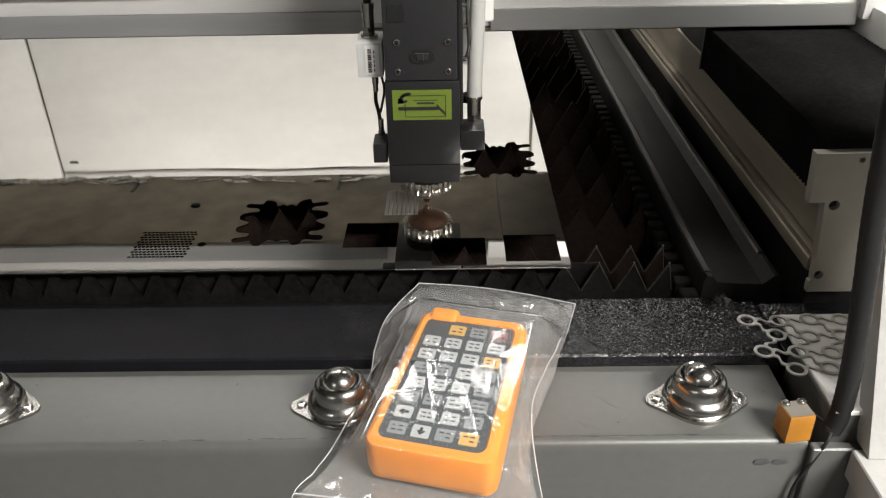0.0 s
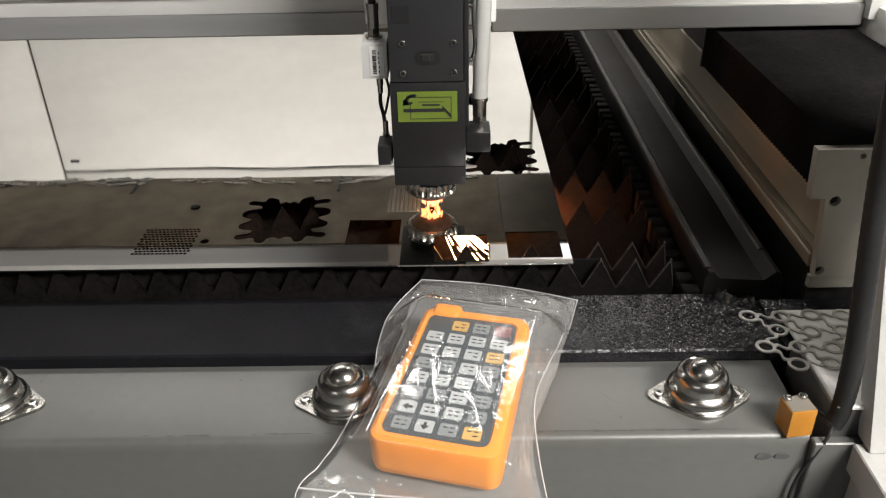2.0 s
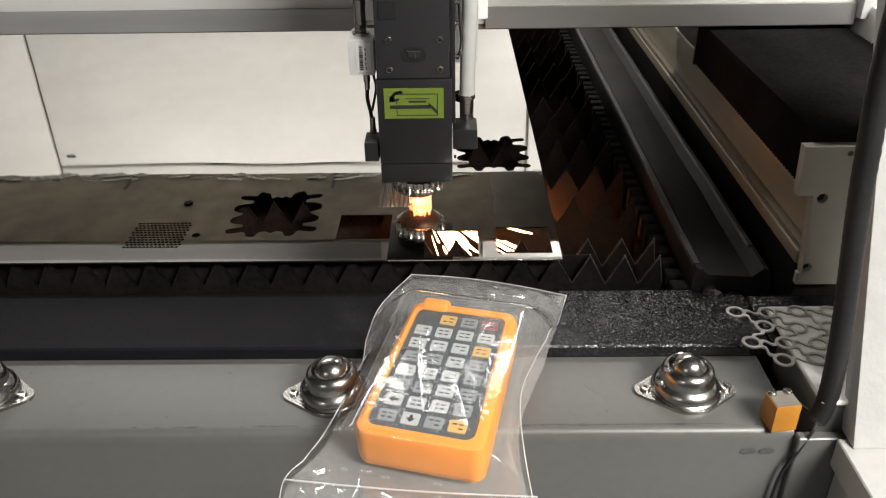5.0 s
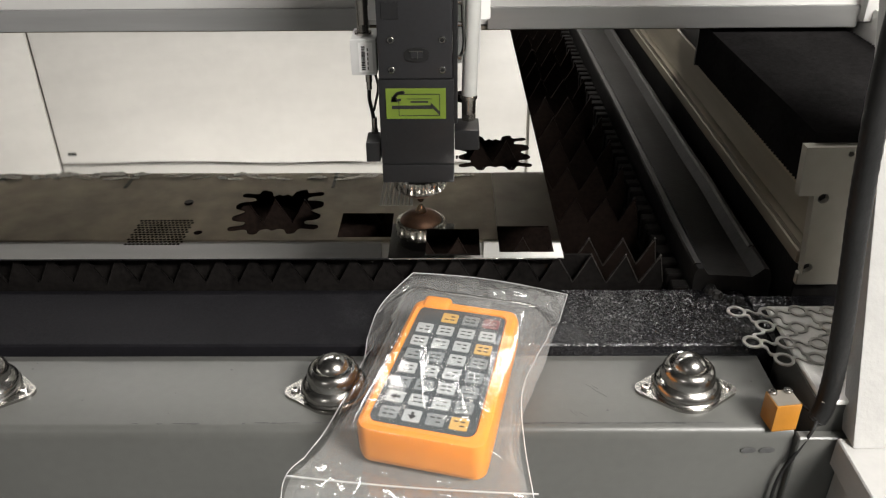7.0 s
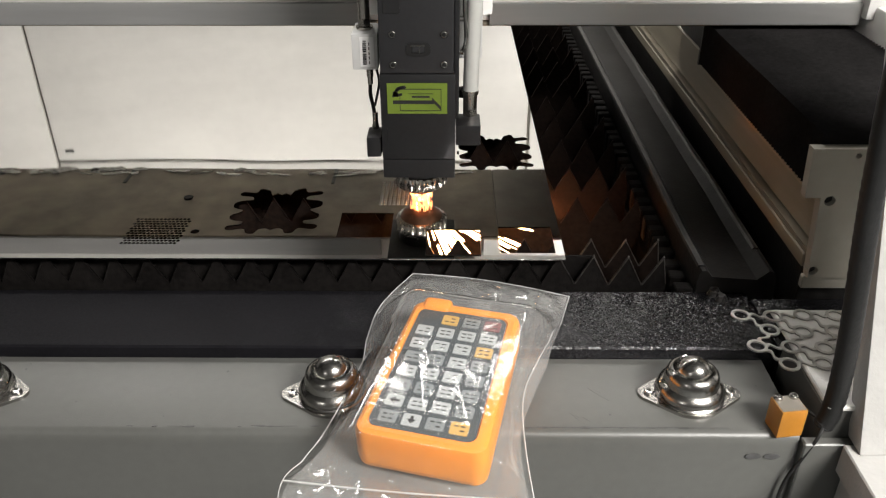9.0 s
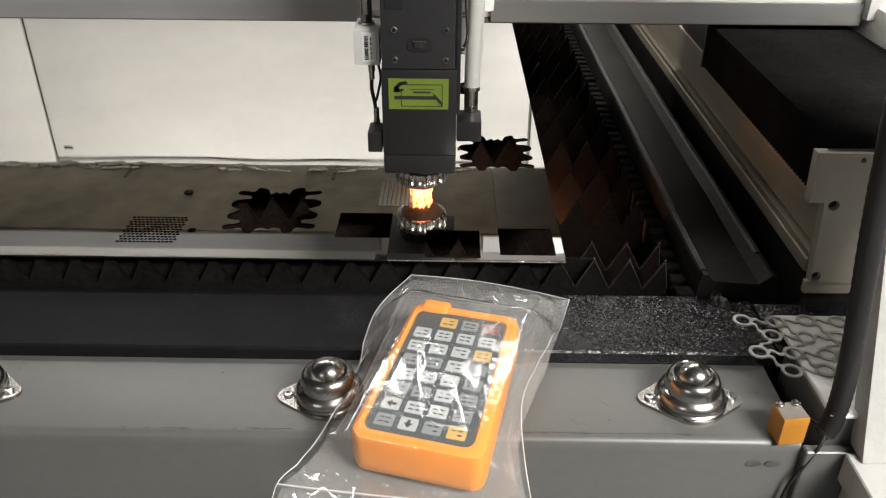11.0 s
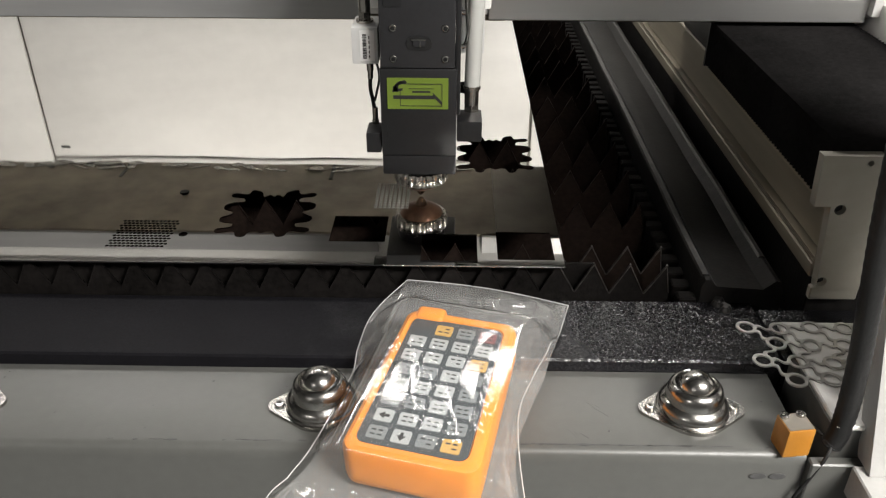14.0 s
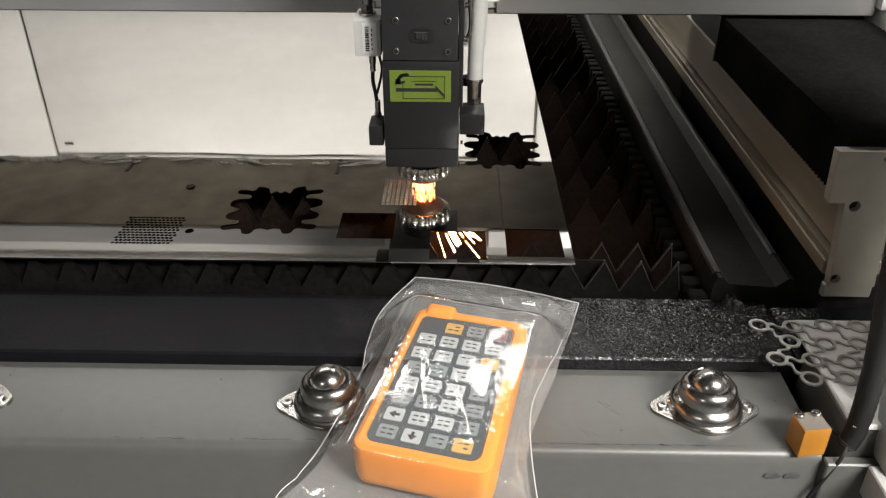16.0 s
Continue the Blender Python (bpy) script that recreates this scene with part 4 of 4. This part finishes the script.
def bag_sheet(top):
    """One film of the bag: outline blended over a grid, resting on the remote and wrinkled."""
    bm = bmesh.new()
    nu, nv = 230, 290
    L = [(-0.095, -0.112), (-0.0955, -0.083), (-0.074, -0.048), (-0.0575, 0.02), (-0.05, 0.088), (-0.0238, 0.14)]
    R = [(0.066, -0.128), (0.0595, -0.1), (0.0565, -0.0445), (0.0705, 0.0018), (0.0912, 0.0554), (0.1072, 0.107)]
    Ls, Rs = smooth_line([(x, y, 0) for x, y in L], nv // 5), smooth_line([(x, y, 0) for x, y in R], nv // 5)
    inv = REM.inverted()
    grid = []
    for j in range(nv + 1):
        a, b = Ls[min(j, len(Ls) - 1)], Rs[min(j, len(Rs) - 1)]
        row = []
        for i in range(nu + 1):
            u = i / nu
            p = a.lerp(b, u)
            p = p + Vector((0, 0.006 * math.sin(math.pi * u) * (1 if j > nv / 2 else -0.4), 0))
            base = 0.8025 if p.y > -0.038 else 0.8025 + (0.05 if top else -0.12) * (-0.038 - p.y)
            if p.y > 0.03:
                base = max(base, 0.8025 + 0.0105 * min(1, (p.y - 0.03) / 0.012)) + 0.04 * max(0.0, p.y - 0.065)
            q = inv @ Vector((p.x, p.y, 0.825))
            ox, oy = max(0, abs(q.x) - RW), max(0, abs(q.y) - RL)
            off = math.hypot(ox, oy)
            lift = REM @ Vector((q.x, q.y, RT + 0.002))
            k = max(0.0, 1 - math.hypot(ox / 0.04, oy / (0.05 if q.y > 0 else 0.014)))
            k = k * k * (3 - 2 * k)
            edge = min(u, 1 - u, j / nv, 1 - j / nv)
            z = base + (lift.z - base) * k if top else base - 0.0006
            if top:
                w = 0.002 * noise.noise((p.x * 40, p.y * 40, 1))
                folds = 0.005 * abs(noise.noise((p.x * 42 + p.y * 20, p.y * 22, 7))) * (1 - k)
                line = q.x - 0.002 + 0.42 * (q.y + 0.022)
                crumple = max(0.0, 1 - (line / (0.011 - 0.08 * q.y)) ** 2) * max(0.0, 1 - ((q.y + 0.016) / 0.05) ** 2) ** 0.5
                crumple += 0.42 * max(0.0, 1 - ((q.x - 0.033 + 0.05 * q.y) / 0.007) ** 2) * max(0.0, 1 - ((q.y + 0.022) / 0.045) ** 2)
                crumple += 0.25 * max(0.0, 1 - ((q.x + 0.037) / 0.006) ** 2) * max(0.0, 1 - ((q.y - 0.01) / 0.055) ** 2)
                wx, wy = p.x + 0.004 * noise.noise((p.x * 60, p.y * 60, 11)), p.y + 0.004 * noise.noise((p.x * 60, p.y * 60, 12))
                crease = 0.0
                for size, high in ((62, 0.0003), (125, 0.0006), (230, 0.0006), (390, 0.0004)):
                    crease += high * (1 - 2 * abs(noise.noise((wx * size * 1.2 + wy * size * 0.35, wy * size * 0.6, size))))
                z += (w * (1 - 0.92 * k) + folds + 0.004 * (1 - k)) * min(1, edge * 12) + min(1.0, crumple) * crease
                z += 0.00012 * k * noise.noise((wx * 90, wy * 60, 21))
                z += 0.0009 * (1 - k) * (1 - abs(noise.noise((wx * 48, wy * 30, 4)))) ** 5 * min(1, edge * 12)
                if off == 0:
                    z = max(z, lift.z - 0.0012)
            row.append(bm.verts.new((p.x, p.y, z)))
        grid.append(row)
    for j in range(nv):
        for i in range(nu):
            f = (grid[j][i], grid[j][i + 1], grid[j + 1][i + 1], grid[j + 1][i])
            bm.faces.new(f)
    return bm, [r[0].co.copy() for r in grid], [r[-1].co.copy() for r in grid], [v.co.copy() for v in grid[0]], [v.co.copy() for v in grid[-1]]


bag = thing("plastic_bag", "clear wrinkled plastic bag around the orange remote", "plastic bag", pose(0, 0, 0))
tb, el, er, eb, et = bag_sheet(True)
film_top = part("film", tb, FILM, bag, "clear creased film")
film_top.visible_shadow = False
low_film, *_ = bag_sheet(False)
part("back_film", low_film, BACK_FILM, bag, "lower film of the bag").visible_shadow = False
for line in (el, er, eb, et):
    part("seam", tube_bm([tuple(p) for p in line[::6]] + [tuple(line[-1])], 0.0004, 6, 2), SEAM, bag, "folded film edge")
zl = [p + Vector((-0.001, 0.025, -0.0005)) for p in eb]
part("zip_line", tube_bm([tuple(p) for p in zl[::6]], 0.0006, 6, 2), SEAM, bag, "raised closing strip")

# ---- white rear enclosure ----
rear = thing("rear_enclosure", "white rear machine enclosure with pressed panel seams", "machine cover", pose(0, 0, 0), kind="structure")
part("panel", box_bm(-0.847, 0.17, 1.15, 1.16, 0.3, 1.201, 0.004), WHITE, rear)
part("panel", box_bm(-2.0, -0.853, 1.15, 1.16, 0.3, 1.3, 0.004), WHITE, rear)
part("panel", box_bm(-0.847, 0.17, 1.149, 1.16, 1.207, 1.3, 0.004), WHITE, rear)
part("panel", box_bm(0.176, 0.9, 1.152, 1.162, 0.3, 1.3, 0.004), WHITE, rear)
part("backing", box_bm(-2.0, 0.9, 1.1625, 1.18, 0.3, 1.6), PLATE, rear)

part("mark", box_bm(-0.827, -0.809, 1.1475, 1.1495, 1.178, 1.182), INK, rear, "small dark scuff")
# unseen enclosure roof and sides, added dark to dim table and chrome reflections
part("roof", box_bm(-2.0, 0.9, -0.02, 1.18, 1.76, 1.78), UNSEEN_DARK, rear)
part("unseen_upper_panel", box_bm(-2.0, 0.9, 1.15, 1.16, 1.301, 1.759), UNSEEN_DARK, rear)
part("unseen_side_panel", box_bm(-2.0, -1.98, 0.0, 1.149, 0.3, 1.759), UNSEEN_DARK, rear)
part("unseen_side_panel", box_bm(0.88, 0.9, 0.0, 1.149, 0.3, 1.759), UNSEEN_DARK, rear)
led = thing("strip_light", "slim white strip lamp under the enclosure roof", "strip light", pose(-0.22, 0.76, 1.71))
part("housing", box_bm(-0.76, 0.76, -0.06, 0.06, 0.009, 0.0495, 0.002), WHITE, led)
part("diffuser", box_bm(-0.75, 0.75, -0.052, 0.052, 0.0, 0.0085), TUBE, led, "glowing strip diffuser")

# ---- sparks ----
random.seed(21)


def streak_bm(a, b, r):
    a, b = Vector(a), Vector(b)
    d = b - a
    bm = bmesh.new()
    bmesh.ops.create_cone(bm, cap_ends=True, segments=5, radius1=r * 0.5, radius2=r, depth=d.length,
                          matrix=Matrix.Translation((a + b) / 2) @ d.to_track_quat("Z", "Y").to_matrix().to_4x4())
    return bm


def shower(name, n, dx, dy, dz, spread, r, material=SPARK, first=0.1, last=0.65):
    """A bundle of spark streaks that leaves the cut, its origin at the cut."""
    bms = []
    for i in range(n):
        d = Vector((dx, dy, dz)) + Vector((random.gauss(0, spread), random.gauss(0, spread * 0.5), random.gauss(0, spread * 0.5)))
        d.y, d.z = max(d.y, -0.064), min(d.z, -0.012)
        s0 = random.uniform(first, last)
        s1 = min(1.05, s0 + random.uniform(0.15, 0.5))
        bms.append(streak_bm(d * s0, d * s1, r * random.uniform(0.5, 1.4)))
    return solid(name, join(*bms), material, "white-hot cutting sparks spraying under the sheet", "sparks")


def droplets(n, r0, r1, s0, s1):
    bms = []
    for i in range(n):
        a, rr = random.uniform(0, 6.3), random.uniform(r0, r1)
        b = bmesh.new()
        bmesh.ops.create_icosphere(b, subdivisions=1, radius=random.uniform(s0, s1),
                                   matrix=Matrix.Translation((rr * math.cos(a), rr * math.sin(a), random.uniform(0.002, 0.0105))) @ Matrix.Diagonal((0.7, 0.7, random.uniform(1.5, 5.5), 1)))
        bms.append(b)
    return join(*bms)


cut_glow = thing("cutting_glow", "glowing molten metal between the nozzle and the sheet", "sparks", pose(0, 0, 0))
part("spray", droplets(240, 0.003, 0.0105, 0.0004, 0.0011), EMBER, cut_glow, "orange hot spray")
part("core", droplets(16, 0.0, 0.007, 0.0004, 0.001), GLOW, cut_glow, "white-hot core")
# hidden glow added under the sheet to light the slats beyond its edge
jet_d = shower("hidden_sparks", 40, 0.125, 0.064, -0.086, 0.012, 0.0009, HIDDEN_GLOW, 0.6, 0.85)
jet_b = shower("spark_shower", 42, 0.048, -0.052, -0.036, 0.012, 0.0005)
jet_a = shower("spark_shower", 60, -0.07, -0.013, -0.034, 0.012, 0.0005)
jet_c = shower("spark_shower", 16, 0.115, -0.042, -0.036, 0.02, 0.0004)
flyers = []
for i in range(7):
    L = (0.09, 0.06, 0.075, 0.05, 0.1, 0.045, 0.07)[i]
    flyers.append(solid("flying_spark", streak_bm((0, 0, 0), (L, 0, 0), 0.00016), STREAK, "thin spark streak flying off the cut", "sparks", group="flying sparks"))

# ---- what moves ----
HEAD_ROWS = [(0, -0, 0.0155), (0.5, -0, 0.0133), (1, 0.0012, 0.0079), (1.5, 0.0009, 0.0041), (2, 0.0029, 0.004), (2.5, -0.0014, 0.0113), (3, 0.0025, 0.0046), (3.5, 0.0033, -0.0025), (4, 0.0019, 0.0043),
             (6.5, -0.0016, -0.0052), (7, -0.0008, -0.003), (7.5, -0.0005, 0.0025), (8, -0.0035, 0.0002), (8.5, 0.0004, 0.0114), (9, -0.0008, 0.0055), (11.5, -0.0004, 0.0165), (12, -0.0018, 0.0102), (12.5, -0.0001, 0.0157),
             (13, -0.0014, 0.0158), (13.5, -0.0019, 0.019), (14, 0.0025, 0.0188), (14.5, -0, 0.0218), (15, -0.0011, 0.0255), (15.5, 0.0015, 0.0282), (16, -0.0026, 0.0252)]
HX, HY, HZ = -0.019, 0.239, ZS + 0.0012
# spans in which the laser cuts, and how far the glow is drawn up into the nozzle
CUTS = [(0.25, 0.9, 0), (0.94, 1.15, .006), (1.6, 1.9, 0), (1.94, 2.6, .003), (2.64, 2.85, 0), (3.2, 3.4, .004), (3.44, 4.3, .005), (4.7, 5.6, 0), (6.0, 6.4, .003),
        (7.35, 7.8, .001), (7.84, 8.35, .003), (8.9, 9.6, 0), (10.1, 11.1, 0), (11.4, 12.4, 0), (12.7, 13.85, 0), (14.3, 15.15, 0), (15.42, 15.52, .006), (15.56, 16.0, 0)]
# times at which each bundle of sparks is thrown, with its turn in degrees
THROWN_B = [(0.25, 0.45, 8), (0.45, 0.6, -6), (0.6, 0.85, -12), (1.6, 1.85, -14), (1.9, 2.2, 6), (2.2, 2.4, 2), (2.4, 2.6, -8), (2.9, 3.1, 4), (3.25, 3.4, 0), (3.9, 4.2, -10),
            (4.8, 5.2, 0), (6.1, 6.4, -16), (6.6, 6.8, -12), (7.15, 7.3, 2), (7.4, 7.6, 6), (8.9, 9.1, -8), (9.15, 9.5, -2), (10.2, 10.7, 3), (11.45, 11.8, -10), (12.1, 12.4, 4), (12.7, 12.9, -14),
            (12.95, 13.3, -10), (13.6, 13.8, -10), (14.3, 14.55, 3), (14.55, 14.85, 8), (15.45, 15.6, 6), (15.65, 16.0, 0)]
THROWN_A = [(7.65, 7.85, 0), (8.15, 8.3, 12), (10.4, 10.6, 0), (13.4, 13.6, 6)]
THROWN_D = [(0.25, 0.85, 0), (1.6, 1.85, 2), (1.95, 2.35, 0), (3.45, 4.25, 2), (4.7, 5.5, 0), (6.1, 6.8, 1), (7.4, 8.3, 0), (8.9, 9.5, 0), (10.2, 11.0, 2), (11.45, 12.35, 0), (12.75, 13.8, 3), (14.3, 15.1, 0)]
THROWN_C = [(5.0, 5.1, 0), (8.95, 9.15, 0), (14.55, 14.7, -4), (15.7, 15.9, 4)]
FLIGHTS = [(1.7, ((0, 28), (4, -30))), (8.2, ((1, 172), (5, 150))), (12.3, ((0, 22), (1, 26), (2, 31), (3, -18), (4, 17), (5, -24), (6, -30))),
           (14.6, ((0, 30), (1, 10), (2, 24), (3, -22), (4, -35), (6, 34))), (15.0, ((1, 20),))]


def head_at(t):
    for (ta, xa, ya), (tb2, xb, yb) in zip(HEAD_ROWS, HEAD_ROWS[1:]):
        if ta <= t <= tb2:
            k = (t - ta) / (tb2 - ta)
            return HX + xa + (xb - xa) * k, HY + ya + (yb - ya) * k
    return HX + HEAD_ROWS[-1][1], HY + HEAD_ROWS[-1][2]


def bursts(ob, spans, z_on, z_off):
    """Rows of a bundle that comes up from under the tray while it is thrown and falls back after."""
    rows, step = [], 1 / FPS

    def row(t, on, turn, up=0.0):
        x, y = head_at(min(max(t, 0), 16))
        rows.append((t, pose(x, y, z_on + up if on else z_off, 0, 0, turn)))

    spans = [(math.floor(s[0] * FPS + 0.5) / FPS, math.floor(s[1] * FPS + 0.5) / FPS, *s[2:]) for s in sorted(spans)]
    if spans[0][0] > 0.05:
        row(0, False, spans[0][2])
    for k, (a, b, turn, *up) in enumerate(spans):
        joined = k > 0 and a - spans[k - 1][1] < 4 * step
        if not joined and a > 0.05:
            row(a - step, False, turn)
        row(a, True, turn, *up)
        row(b - (0.5 * step if k + 1 < len(spans) and spans[k + 1][0] - b < 2 * step else 0), True, turn, *up)
        if b + step < 16 and not (k + 1 < len(spans) and spans[k + 1][0] - b < 4 * step):
            row(b + step, False, turn)
    if spans[-1][1] + step < 16:
        row(16, False, spans[-1][2])
    seen_frames, out = set(), []
    for t, m in rows:
        if frame(t) not in seen_frames:
            seen_frames.add(frame(t))
            out.append((t, m))
    walk(ob, out)


def motions():
    walk(gantry, [(t, pose(0, dy, 0)) for t, dx, dy in HEAD_ROWS])
    walk(head, [(t, pose(HX + dx, HY + dy, HZ - 0.005)) for t, dx, dy in HEAD_ROWS])
    bursts(cut_glow, [(a, b, 30 * i % 80, up) for i, (a, b, up) in enumerate(CUTS)], HZ, HZ + 0.09)
    bursts(jet_b, THROWN_B, ZS, 0.2)
    bursts(jet_d, THROWN_D, ZS, 0.2)
    bursts(jet_a, THROWN_A, ZS, 0.2)
    bursts(jet_c, THROWN_C, ZS, 0.2)
    for i, fl in enumerate(flyers):
        rows = [(0, pose(-0.1, 0.3, 0.25))]
        for t, shots in FLIGHTS:
            for k, angle in shots:
                if k == i:
                    x, y = head_at(t)
                    back = 180 if angle > 90 else 0
                    rise = -abs(angle - back) if angle > 0 else -3
                    rows += [(t - 0.1, pose(-0.1, 0.3, 0.25, 0, rise, back)), (t - 0.034, pose(x, y, HZ + 0.004, 0, rise, back)),
                             (t + 0.034, pose(x + (0.02 if back == 0 else -0.05), y, HZ + 0.01, 0, rise, back)), (t + 0.1, pose(-0.1, 0.3, 0.25, 0, rise, back))]
        rows.append((16, pose(-0.1, 0.3, 0.25, 0, rows[-1][1].to_euler().y * 57.3, 0)))
        walk(fl, rows)


motions()
